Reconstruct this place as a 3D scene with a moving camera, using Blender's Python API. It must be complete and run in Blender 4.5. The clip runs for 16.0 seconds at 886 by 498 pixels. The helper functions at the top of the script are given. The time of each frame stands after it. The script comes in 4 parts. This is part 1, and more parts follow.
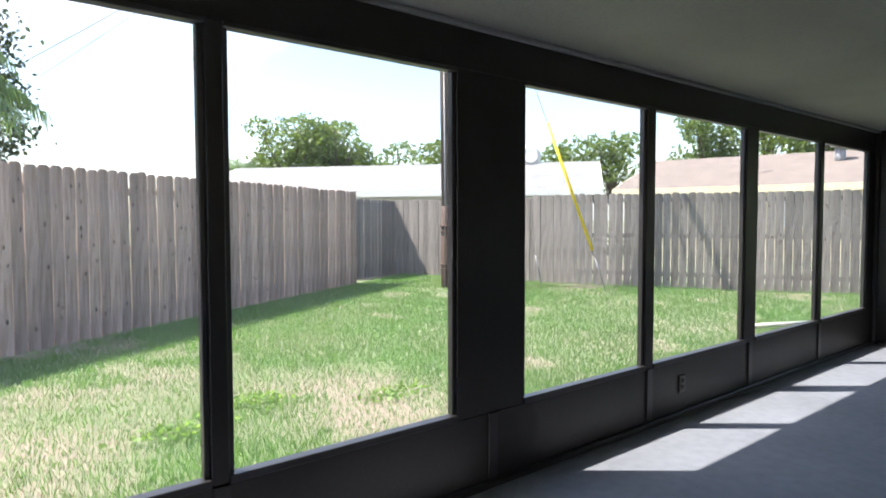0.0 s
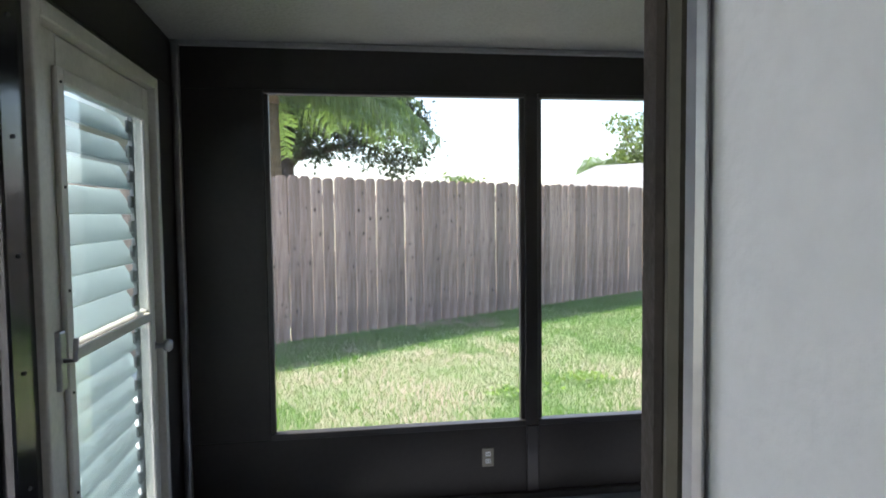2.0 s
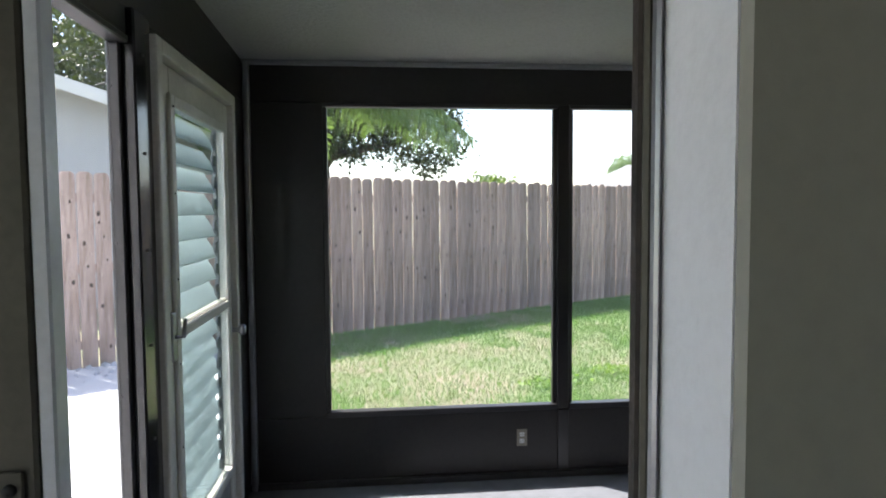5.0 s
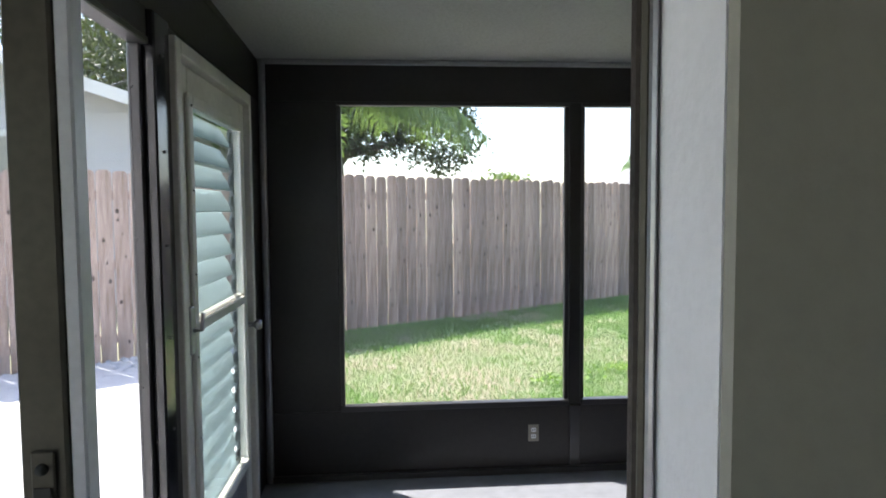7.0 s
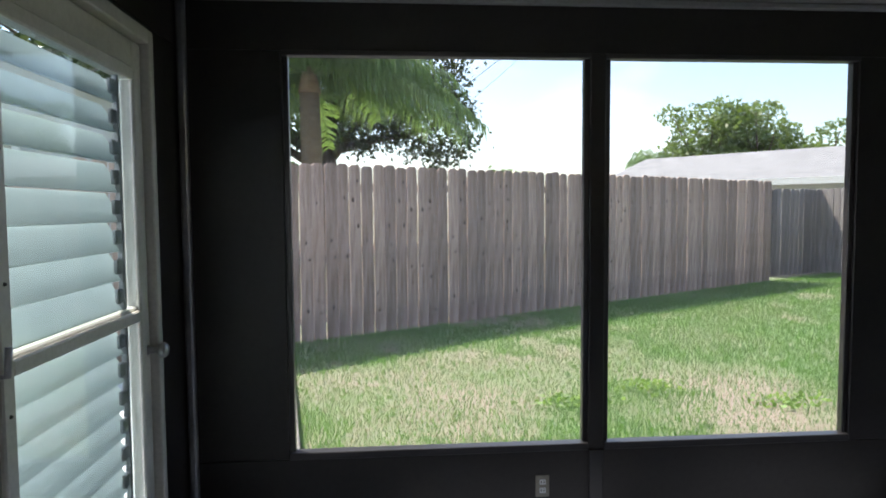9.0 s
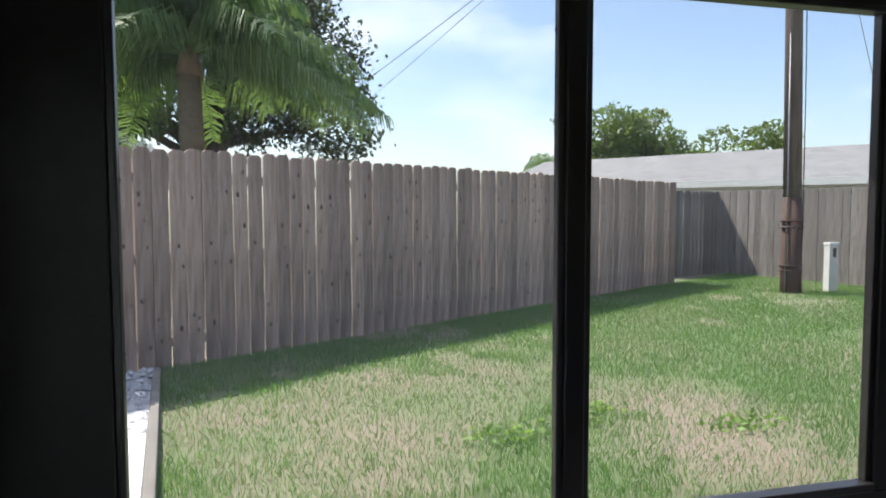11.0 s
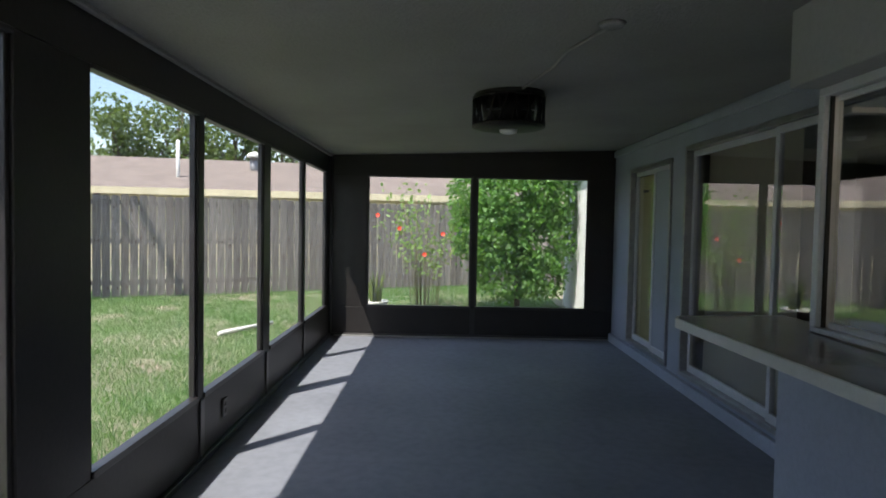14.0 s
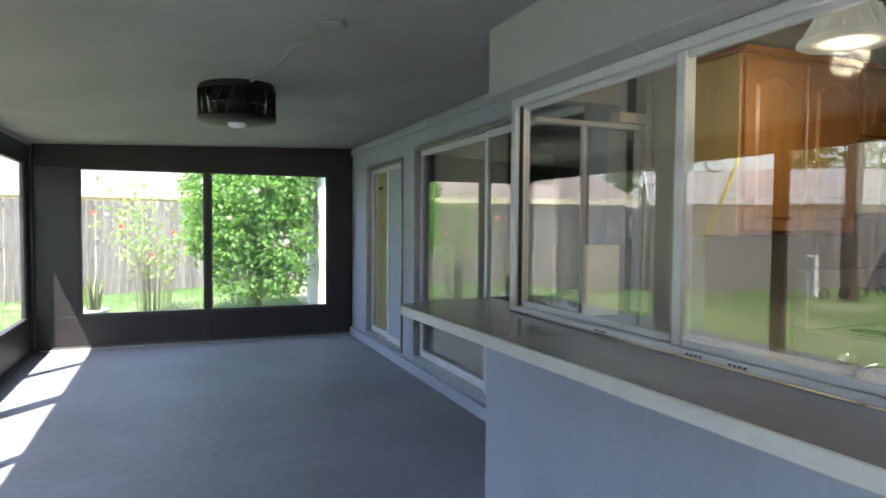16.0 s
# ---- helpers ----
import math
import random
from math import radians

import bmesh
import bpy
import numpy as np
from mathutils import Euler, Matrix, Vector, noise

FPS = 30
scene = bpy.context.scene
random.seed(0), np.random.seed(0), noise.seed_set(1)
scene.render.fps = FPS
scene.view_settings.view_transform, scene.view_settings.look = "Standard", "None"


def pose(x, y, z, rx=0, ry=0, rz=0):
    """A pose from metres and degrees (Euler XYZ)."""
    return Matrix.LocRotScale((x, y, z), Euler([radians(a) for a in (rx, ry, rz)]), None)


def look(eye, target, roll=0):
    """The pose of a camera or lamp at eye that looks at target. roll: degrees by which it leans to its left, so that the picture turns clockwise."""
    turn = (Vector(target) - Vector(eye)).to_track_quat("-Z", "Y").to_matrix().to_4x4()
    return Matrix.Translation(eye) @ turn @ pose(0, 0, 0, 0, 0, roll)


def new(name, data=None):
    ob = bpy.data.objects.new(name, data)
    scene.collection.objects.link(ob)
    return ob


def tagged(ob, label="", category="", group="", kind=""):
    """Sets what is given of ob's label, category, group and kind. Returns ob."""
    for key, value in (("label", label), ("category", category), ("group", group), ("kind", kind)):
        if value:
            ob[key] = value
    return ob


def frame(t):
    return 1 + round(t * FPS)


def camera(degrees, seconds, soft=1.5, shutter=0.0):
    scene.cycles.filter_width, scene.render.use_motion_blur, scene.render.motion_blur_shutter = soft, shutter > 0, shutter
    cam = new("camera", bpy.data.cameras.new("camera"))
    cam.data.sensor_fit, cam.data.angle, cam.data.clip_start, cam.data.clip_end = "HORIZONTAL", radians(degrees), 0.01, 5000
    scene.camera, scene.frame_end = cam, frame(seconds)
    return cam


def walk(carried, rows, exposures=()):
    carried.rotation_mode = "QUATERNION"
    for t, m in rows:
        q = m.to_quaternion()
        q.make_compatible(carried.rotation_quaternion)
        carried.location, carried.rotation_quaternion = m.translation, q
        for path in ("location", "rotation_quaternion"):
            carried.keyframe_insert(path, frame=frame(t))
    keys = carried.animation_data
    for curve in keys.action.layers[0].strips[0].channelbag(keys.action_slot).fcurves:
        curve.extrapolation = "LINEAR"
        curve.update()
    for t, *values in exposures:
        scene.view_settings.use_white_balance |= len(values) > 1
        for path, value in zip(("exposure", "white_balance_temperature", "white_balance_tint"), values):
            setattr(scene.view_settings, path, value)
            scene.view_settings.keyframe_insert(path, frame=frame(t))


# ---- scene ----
cam = camera(69.3, 16.0, soft=1.8)
PATH = [
    (0, (0.273, 0.029, 1.325), (1.558, 1.559, 1.231), -0.1),
    (0.5, (0.246, -0.23, 1.349), (1.402, 1.399, 1.253), -0.5),
    (1, (0.253, -0.441, 1.375), (1.158, 1.34, 1.276), -0.5),
    (1.5, (0.245, -0.675, 1.42), (0.811, 1.24, 1.31), -0.7),
    (2, (0.22, -0.807, 1.438), (0.509, 1.169, 1.328), -0.6),
    (2.5, (0.128, -0.935, 1.417), (0.378, 1.047, 1.309), -0.5),
    (3, (0.126, -0.969, 1.439), (0.352, 1.015, 1.329), -0.5),
    (3.5, (0.139, -0.978, 1.442), (0.352, 1.007, 1.33), -0.5),
    (4, (0.129, -0.982, 1.439), (0.333, 1.005, 1.325), -0.4),
    (4.5, (0.121, -1.078, 1.453), (0.325, 0.909, 1.339), -0.4),
    (7, (0.125, -1.147, 1.449), (0.281, 0.844, 1.328), -0.4),
    (7.5, (0.162, -0.927, 1.427), (0.32, 1.063, 1.309), -0.4),
    (8, (0.205, -0.682, 1.429), (0.354, 1.308, 1.307), -0.4),
    (10.5, (0.315, 0.244, 1.315), (0.52, 2.229, 1.192), -0.2),
    (11, (0.28, 0.505, 1.342), (0.748, 2.446, 1.226), -0.1),
    (11.5, (0.317, 0.674, 1.328), (1.214, 2.458, 1.226), 0.5),
    (12, (0.325, 0.848, 1.372), (1.618, 2.37, 1.272), 0.4),
    (12.5, (0.245, 0.977, 1.375), (1.872, 2.137, 1.279), 0.5),
    (13, (0.190, 0.964, 1.386), (2.031, 1.740, 1.296), 0.5),
    (13.5, (0.177, 0.921, 1.425), (2.136, 1.31, 1.334), 1.0),
    (14, (0.171, 0.89, 1.424), (2.169, 0.885, 1.342), 1.1),
    (14.5, (0.143, 0.857, 1.405), (2.114, 0.523, 1.332), 0.8),
    (15, (0.126, 0.854, 1.419), (2.051, 0.319, 1.34), 0.4),
    (15.5, (0.119, 0.849, 1.414), (2.004, 0.187, 1.336), 0.4),
    (16, (0.112, 0.821, 1.414), (1.959, 0.056, 1.334), 0.4),
]
EXPOSURES = [(0, 1.75), (1, 1.8), (1.5, 1.8), (2.5, 1.8), (4.5, 1.75), (7, 1.85), (8, 1.7), (10.3, 1.0), (11, 0.95), (12.5, 1.0), (13.5, 1.05), (14, 1.15), (14.5, 1.35), (15, 2.0), (15.5, 2.5), (16, 2.8)]
walk(cam, [(t, look(eye, target, roll)) for t, eye, target, roll in PATH], EXPOSURES)


# world, sun and sky
TO_SUN = Vector((-0.945, 0.813, 2.0)).normalized()
world = bpy.data.worlds.new("sky")
scene.world = world
world.use_nodes = True
wn, wl = world.node_tree.nodes, world.node_tree.links
sky = wn.new("ShaderNodeTexSky")
sky.sky_type, sky.sun_disc = "NISHITA", False
sky.sun_elevation = math.asin(TO_SUN.z)
sky.sun_rotation = math.atan2(TO_SUN.x, TO_SUN.y)
sky.air_density, sky.dust_density, sky.ozone_density = 1.0, 1.5, 1.0
# thin white clouds
wco = wn.new("ShaderNodeTexCoord")
wmap = wn.new("ShaderNodeMapping")
wmap.inputs["Scale"].default_value = (1.6, 1.6, 4.0)
wno = wn.new("ShaderNodeTexNoise")
wno.inputs["Scale"].default_value, wno.inputs["Detail"].default_value = 1.6, 6.0
wra = wn.new("ShaderNodeValToRGB")
wra.color_ramp.elements[0].position, wra.color_ramp.elements[1].position = 0.48, 0.80
wra.color_ramp.elements[1].color = (0.9, 0.9, 0.9, 1)
wmx = wn.new("ShaderNodeMixRGB")
wmx.inputs["Color2"].default_value = (6.6, 6.9, 7.3, 1)
wl.new(wco.outputs["Generated"], wmap.inputs[0])
wl.new(wmap.outputs[0], wno.inputs["Vector"])
wl.new(wno.outputs[0], wra.inputs[0])
wl.new(wra.outputs[0], wmx.inputs["Fac"])
wl.new(sky.outputs[0], wmx.inputs["Color1"])
wl.new(wmx.outputs[0], wn["Background"].inputs[0])
wn["Background"].inputs[1].default_value = 0.15
sun = new("sun", bpy.data.lights.new("sun", "SUN"))
sun.data.energy, sun.data.angle, sun.data.color = 4.7, radians(0.55), (1.0, 0.95, 0.86)
sun.matrix_world = look(TO_SUN * 30, (0, 0, 0))


# ---- materials ----
def mat(name, col, rough=0.6, metal=0.0, var=0.25, scale=6.0, fine=80.0, bump=0.15, spec=0.5, stretch=(1, 1, 1), rnd=0.0, island=0.0, col2=None, coords="Object"):
    m = bpy.data.materials.new(name)
    m.use_nodes = True
    n, l = m.node_tree.nodes, m.node_tree.links
    b = n["Principled BSDF"]
    b.inputs["Roughness"].default_value, b.inputs["Metallic"].default_value = rough, metal
    b.inputs["Specular IOR Level"].default_value = spec
    co, mp = n.new("ShaderNodeTexCoord"), n.new("ShaderNodeMapping")
    mp.inputs["Scale"].default_value = stretch
    l.new(co.outputs[coords], mp.inputs[0])
    big, small = n.new("ShaderNodeTexNoise"), n.new("ShaderNodeTexNoise")
    for t, s in ((big, scale), (small, fine)):
        t.inputs["Scale"].default_value, t.inputs["Detail"].default_value = s, 5.0
        l.new(mp.outputs[0], t.inputs["Vector"])
    dark = tuple(c * (1 - var) for c in col) if col2 is None else col2
    r = n.new("ShaderNodeValToRGB")
    r.color_ramp.elements[0].position, r.color_ramp.elements[1].position = 0.35, 0.65
    r.color_ramp.elements[0].color, r.color_ramp.elements[1].color = (*dark, 1), (*col, 1)
    l.new(big.outputs[0], r.inputs[0])
    mul = n.new("ShaderNodeMixRGB")
    mul.blend_type = "MULTIPLY"
    mul.inputs["Fac"].default_value = min(1, var * 1.5)
    l.new(r.outputs[0], mul.inputs["Color1"])
    g = n.new("ShaderNodeValToRGB")
    g.color_ramp.elements[0].position, g.color_ramp.elements[1].position = 0.3, 0.6
    g.color_ramp.elements[0].color = (0.55, 0.55, 0.55, 1)
    l.new(small.outputs[0], g.inputs[0])
    l.new(g.outputs[0], mul.inputs["Color2"])
    out = mul.outputs[0]
    for amount, kind, socket in ((rnd, "ShaderNodeObjectInfo", "Random"), (island, "ShaderNodeNewGeometry", "Random Per Island")):
        if amount:
            src, mr, hv = n.new(kind), n.new("ShaderNodeMapRange"), n.new("ShaderNodeHueSaturation")
            mr.inputs["To Min"].default_value, mr.inputs["To Max"].default_value = 1 - amount, 1 + amount
            l.new(src.outputs[socket], mr.inputs["Value"])
            l.new(mr.outputs[0], hv.inputs["Value"])
            l.new(out, hv.inputs["Color"])
            out = hv.outputs[0]
    l.new(out, b.inputs["Base Color"])
    if bump:
        bp = n.new("ShaderNodeBump")
        bp.inputs["Strength"].default_value, bp.inputs["Distance"].default_value = bump, 0.01
        l.new(small.outputs[0], bp.inputs["Height"])
        l.new(bp.outputs[0], b.inputs["Normal"])
    return m


def glass_mat(name, base=0.09, edge=0.6, tint=(1, 1, 1)):
    m = bpy.data.materials.new(name)
    m.use_nodes = True
    n, l = m.node_tree.nodes, m.node_tree.links
    tr, gl, mx, fr, pw, mr = (n.new("ShaderNode" + k) for k in ("BsdfTransparent", "BsdfGlossy", "MixShader", "LayerWeight", "Math", "MapRange"))
    tr.inputs[0].default_value = (*tint, 1)
    gl.inputs["Roughness"].default_value = 0.01
    fr.inputs["Blend"].default_value = 0.5
    pw.operation = "POWER"
    pw.inputs[1].default_value = 3.0
    mr.inputs["To Min"].default_value, mr.inputs["To Max"].default_value = base, edge
    l.new(fr.outputs["Facing"], pw.inputs[0])
    l.new(pw.outputs[0], mr.inputs["Value"])
    l.new(mr.outputs[0], mx.inputs[0])
    l.new(tr.outputs[0], mx.inputs[1])
    l.new(gl.outputs[0], mx.inputs[2])
    l.new(mx.outputs[0], n["Material Output"].inputs[0])
    return m


def screen_mat(name, cover, col):
    m = bpy.data.materials.new(name)
    m.use_nodes = True
    n, l = m.node_tree.nodes, m.node_tree.links
    tr, df, mx = (n.new("ShaderNode" + k) for k in ("BsdfTransparent", "BsdfDiffuse", "MixShader"))
    df.inputs[0].default_value = (*col, 1)
    mx.inputs[0].default_value = cover
    l.new(tr.outputs[0], mx.inputs[1])
    l.new(df.outputs[0], mx.inputs[2])
    l.new(mx.outputs[0], n["Material Output"].inputs[0])
    return m


def leaf_mat(name, col, amount=0.4, trans=0.35, through_col=None):
    m = mat(name, col, 0.45, var=0.3, scale=2.0, fine=9.0, bump=0, island=amount)
    n, l = m.node_tree.nodes, m.node_tree.links
    b = n["Principled BSDF"]
    t, mx = n.new("ShaderNodeBsdfTranslucent"), n.new("ShaderNodeMixShader")
    t.inputs[0].default_value = (*through_col, 1) if through_col else (col[0] * 1.6, col[1] * 1.6, col[2] * 0.8, 1)
    mx.inputs[0].default_value = trans
    l.new(b.outputs[0], mx.inputs[1])
    l.new(t.outputs[0], mx.inputs[2])
    l.new(mx.outputs[0], n["Material Output"].inputs[0])
    return m


def glow(name, col, power):
    m = mat(name, col, 0.3, bump=0)
    b = m.node_tree.nodes["Principled BSDF"]
    b.inputs["Emission Color"].default_value, b.inputs["Emission Strength"].default_value = (*col, 1), power
    return m


M_BLACK = mat("dark_bronze_paint", (0.024, 0.021, 0.020), 0.42, var=0.3, scale=2.2, fine=40, bump=0.08)
M_POST = mat("bronze_aluminium", (0.030, 0.028, 0.030), 0.33, var=0.2, scale=3, fine=60, bump=0.04, spec=0.7)
M_GLOSSPOST = mat("gloss_black_enamel", (0.012, 0.012, 0.015), 0.16, var=0.15, scale=3, fine=30, bump=0.03, spec=0.6)
M_DOORALU = mat("cream_aluminium", (0.60, 0.585, 0.54), 0.42, 0.1, var=0.15, scale=5, fine=70, bump=0.05)
M_SCREW = mat("screw_steel", (0.10, 0.10, 0.10), 0.4, 0.8, bump=0)
M_FLOOR = mat("painted_concrete_floor", (0.235, 0.25, 0.295), 0.62, var=0.22, scale=0.9, fine=14, bump=0.1)
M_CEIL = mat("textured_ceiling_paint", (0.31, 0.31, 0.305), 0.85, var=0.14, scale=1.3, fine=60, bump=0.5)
M_WALL = mat("blue_grey_wall_paint", (0.38, 0.42, 0.51), 0.6, var=0.12, scale=1.6, fine=50, bump=0.2)
M_SOFFIT = mat("grey_soffit_paint", (0.42, 0.43, 0.44), 0.7, var=0.1, scale=1.6, fine=50, bump=0.2)
M_WHITE = mat("white_wall_paint", (0.85, 0.86, 0.885), 0.6, var=0.06, scale=3, fine=70, bump=0.15)
M_INT = mat("interior_wall_paint", (0.36, 0.355, 0.30), 0.8, var=0.08, scale=1.2, fine=50, bump=0.1)
M_CREAM = mat("kitchen_wall_paint", (0.72, 0.70, 0.62), 0.8, var=0.06, scale=1.2, fine=50, bump=0.1)
M_ALU = mat("white_aluminium", (0.68, 0.70, 0.74), 0.38, 0.1, var=0.12, scale=5, fine=70, bump=0.05)
M_MILL = mat("mill_aluminium", (0.42, 0.42, 0.44), 0.35, 0.8, var=0.2, scale=8, fine=60, bump=0.05)
M_BROWN = mat("weathered_brown_trim", (0.06, 0.045, 0.035), 0.7, var=0.5, scale=12, fine=90, bump=0.3)
M_STILE = mat("olive_bronze_aluminium", (0.10, 0.092, 0.070), 0.45, 0.3, var=0.25, scale=6, fine=60, bump=0.05)
M_LAM = mat("grey_laminate", (0.19, 0.197, 0.215), 0.2, var=0.12, scale=9, fine=120, bump=0.02)
M_LAMEDGE = mat("pale_laminate_edge", (0.60, 0.61, 0.60), 0.45, var=0.08, scale=9, fine=90, bump=0.03)
M_GLASS = glass_mat("window_glass", 0.12, 0.6)
M_DOORGLASS = glass_mat("door_glass", 0.03, 0.5)
M_JAL = glass_mat("jalousie_backing", 0.03, 0.4, (0.93, 0.98, 0.97))
M_SCREEN = screen_mat("insect_screen", 0.15, (0.40, 0.42, 0.50))
M_FENCE = mat("weathered_cedar", (0.53, 0.40, 0.34), 0.85, var=0.42, scale=3.0, fine=22, bump=0.5, stretch=(9, 9, 0.8), rnd=0.26, col2=(0.31, 0.22, 0.17))
M_FENCE2 = mat("grey_weathered_pine", (0.27, 0.245, 0.23), 0.9, var=0.45, scale=3.0, fine=22, bump=0.5, stretch=(9, 9, 0.8), rnd=0.22, col2=(0.16, 0.145, 0.135))
M_KNOT = mat("wood_knot", (0.11, 0.075, 0.055), 0.9, var=0.4, scale=60, fine=200)
M_GRAVEL = mat("white_marble_gravel", (0.60, 0.60, 0.625), 0.8, var=0.25, scale=30, fine=120, bump=0.4, island=0.25)
M_POLE = mat("weathered_pole_wood", (0.19, 0.15, 0.125), 0.9, var=0.4, scale=2.5, fine=20, bump=0.5, stretch=(8, 8, 0.6))
M_POLELOW = mat("tarred_pole_wood", (0.11, 0.062, 0.045), 0.8, var=0.4, scale=2.5, fine=20, bump=0.5, stretch=(8, 8, 0.6))
M_YEL = mat("yellow_plastic", (0.75, 0.56, 0.02), 0.5, var=0.1, bump=0)
M_STEEL = mat("galvanised_steel", (0.30, 0.30, 0.31), 0.5, 0.7, var=0.2, bump=0)
M_WIRE = mat("black_cable", (0.03, 0.03, 0.035), 0.6, bump=0)
M_ROOFG = mat("pale_shingle_roof", (0.26, 0.26, 0.265), 0.9, var=0.25, scale=2.0, fine=20, bump=0.4)
M_ROOFB = mat("brown_shingle_roof", (0.22, 0.18, 0.16), 0.9, var=0.25, scale=2.0, fine=20, bump=0.4)
M_SIDING = mat("white_siding", (0.54, 0.55, 0.57), 0.6, var=0.08, scale=2, fine=30, bump=0.1)
M_CREAMFAS = mat("cream_fascia", (0.62, 0.56, 0.40), 0.6, var=0.12, scale=3, fine=30, bump=0.1)
M_BARK = mat("tree_bark", (0.14, 0.11, 0.085), 0.95, var=0.4, scale=6, fine=40, bump=0.6, stretch=(3, 3, 0.7))
M_PALMBARK = mat("palm_trunk_fibre", (0.26, 0.20, 0.13), 0.95, var=0.4, scale=6, fine=30, bump=0.6, stretch=(1, 1, 4))
M_OAK = leaf_mat("oak_leaves", (0.050, 0.070, 0.026), 0.45, 0.25)
M_PALM = leaf_mat("palm_leaves", (0.14, 0.225, 0.10), 0.5, 0.4)
M_FAR = leaf_mat("far_leaves", (0.13, 0.19, 0.065), 0.45, 0.4)
M_SHRUB = leaf_mat("glossy_shrub_leaves", (0.15, 0.31, 0.085), 0.4, 0.4)
M_HIB = leaf_mat("hibiscus_leaves", (0.24, 0.38, 0.13), 0.4, 0.4)
M_STEM = mat("green_brown_stem", (0.24, 0.22, 0.12), 0.8, var=0.3, bump=0)
M_SNAKE = leaf_mat("snake_plant_leaves", (0.20, 0.26, 0.08), 0.3, 0.2)
M_RED = mat("red_petals", (0.75, 0.06, 0.02), 0.5, bump=0)
M_GRASS = leaf_mat("grass_blades", (0.125, 0.255, 0.085), 0.3, 0.5)
M_STRAW = leaf_mat("dry_grass_blades", (0.33, 0.27, 0.205), 0.3, 0.2)
M_POT = mat("white_glazed_pot", (0.72, 0.72, 0.70), 0.4, var=0.12, bump=0.05)
M_OAKWOOD = mat("honey_oak_cabinet", (0.42, 0.20, 0.06), 0.38, var=0.25, scale=2.5, fine=14, bump=0.08, stretch=(8, 8, 0.7))
M_OAKPALE = mat("pale_oak_veneer", (0.55, 0.38, 0.14), 0.4, var=0.15, scale=2.5, fine=14, bump=0.05, stretch=(8, 8, 0.7))
M_APPL = mat("white_enamel", (0.75, 0.75, 0.74), 0.25, var=0.04, bump=0)
M_CHROME = mat("chrome", (0.75, 0.76, 0.78), 0.08, 1.0, var=0.05, bump=0)
M_BLIND = mat("beige_blind_fabric", (0.50, 0.47, 0.38), 0.8, var=0.1, scale=3, fine=60, bump=0.1)
M_YELBLIND = mat("pale_yellow_panel", (0.66, 0.60, 0.30), 0.7, var=0.08, scale=2, fine=40, bump=0.05)
M_FAN = mat("dark_iron_cage", (0.018, 0.017, 0.016), 0.5, 0.3, var=0.3, bump=0.05)
M_PLATE = mat("ivory_outlet_plate", (0.30, 0.28, 0.24), 0.4, var=0.1, bump=0)
M_SLOT = mat("dark_slot", (0.03, 0.03, 0.03), 0.6, bump=0)
M_JGLASS = leaf_mat("frosted_jalousie_glass", (0.58, 0.63, 0.64), 0.05, 0.6, (0.68, 0.74, 0.745))
M_BULB = glow("lit_bulb", (1.0, 0.88, 0.66), 5.0)
M_SHADE = glow("glass_shade", (0.80, 0.82, 0.72), 0.03)
M_CONC = mat("concrete_edging", (0.27, 0.255, 0.23), 0.9, var=0.25, scale=8, fine=60, bump=0.4)

gm = mat("lawn_soil", (0.15, 0.205, 0.09), 0.95, var=0.35, scale=0.9, fine=34, bump=0.6, col2=(0.30, 0.25, 0.20), coords="Object")
M_LAWN = gm


# ---- builders ----
def mesh_of(name, bm):
    me = bpy.data.meshes.new(name)
    bm.to_mesh(me)
    bm.free()
    return me


def part(name, bm, material, parent=None, label=""):
    me = bm if isinstance(bm, bpy.types.Mesh) else mesh_of(name, bm)
    if not me.materials:
        me.materials.append(material)
    ob = new(name, me)
    if parent is not None:
        ob.parent = parent
    if label:
        ob["label"] = label
    return ob


def thing(name, label, category, at=(0, 0, 0), group="", kind=""):
    ob = new(name)
    ob.location = at
    ob.empty_display_size = 0.1
    return tagged(ob, label, category, group, kind)


def boxes(*specs, bevel=0.0, segs=1):
    bm = bmesh.new()
    for x0, y0, z0, x1, y1, z1 in specs:
        m = Matrix.LocRotScale(((x0 + x1) / 2, (y0 + y1) / 2, (z0 + z1) / 2), None, (abs(x1 - x0), abs(y1 - y0), abs(z1 - z0)))
        bmesh.ops.create_cube(bm, size=1, matrix=m)
    if bevel:
        bmesh.ops.bevel(bm, geom=bm.edges[:], offset=bevel, segments=segs, affect="EDGES", profile=0.5)
    return bm


def lathe(profile, seg=24):
    bm = bmesh.new()
    rings = []
    for r, z in profile:
        rings.append([bm.verts.new((r * math.cos(2 * math.pi * i / seg), r * math.sin(2 * math.pi * i / seg), z)) for i in range(seg)])
    for a, b in zip(rings, rings[1:]):
        for i in range(seg):
            bm.faces.new((a[i], a[(i + 1) % seg], b[(i + 1) % seg], b[i]))
    if profile[0][0] > 1e-4:
        bm.faces.new(rings[0][::-1])
    if profile[-1][0] > 1e-4:
        bm.faces.new(rings[-1])
    for f in bm.faces:
        f.smooth = True
    return bm


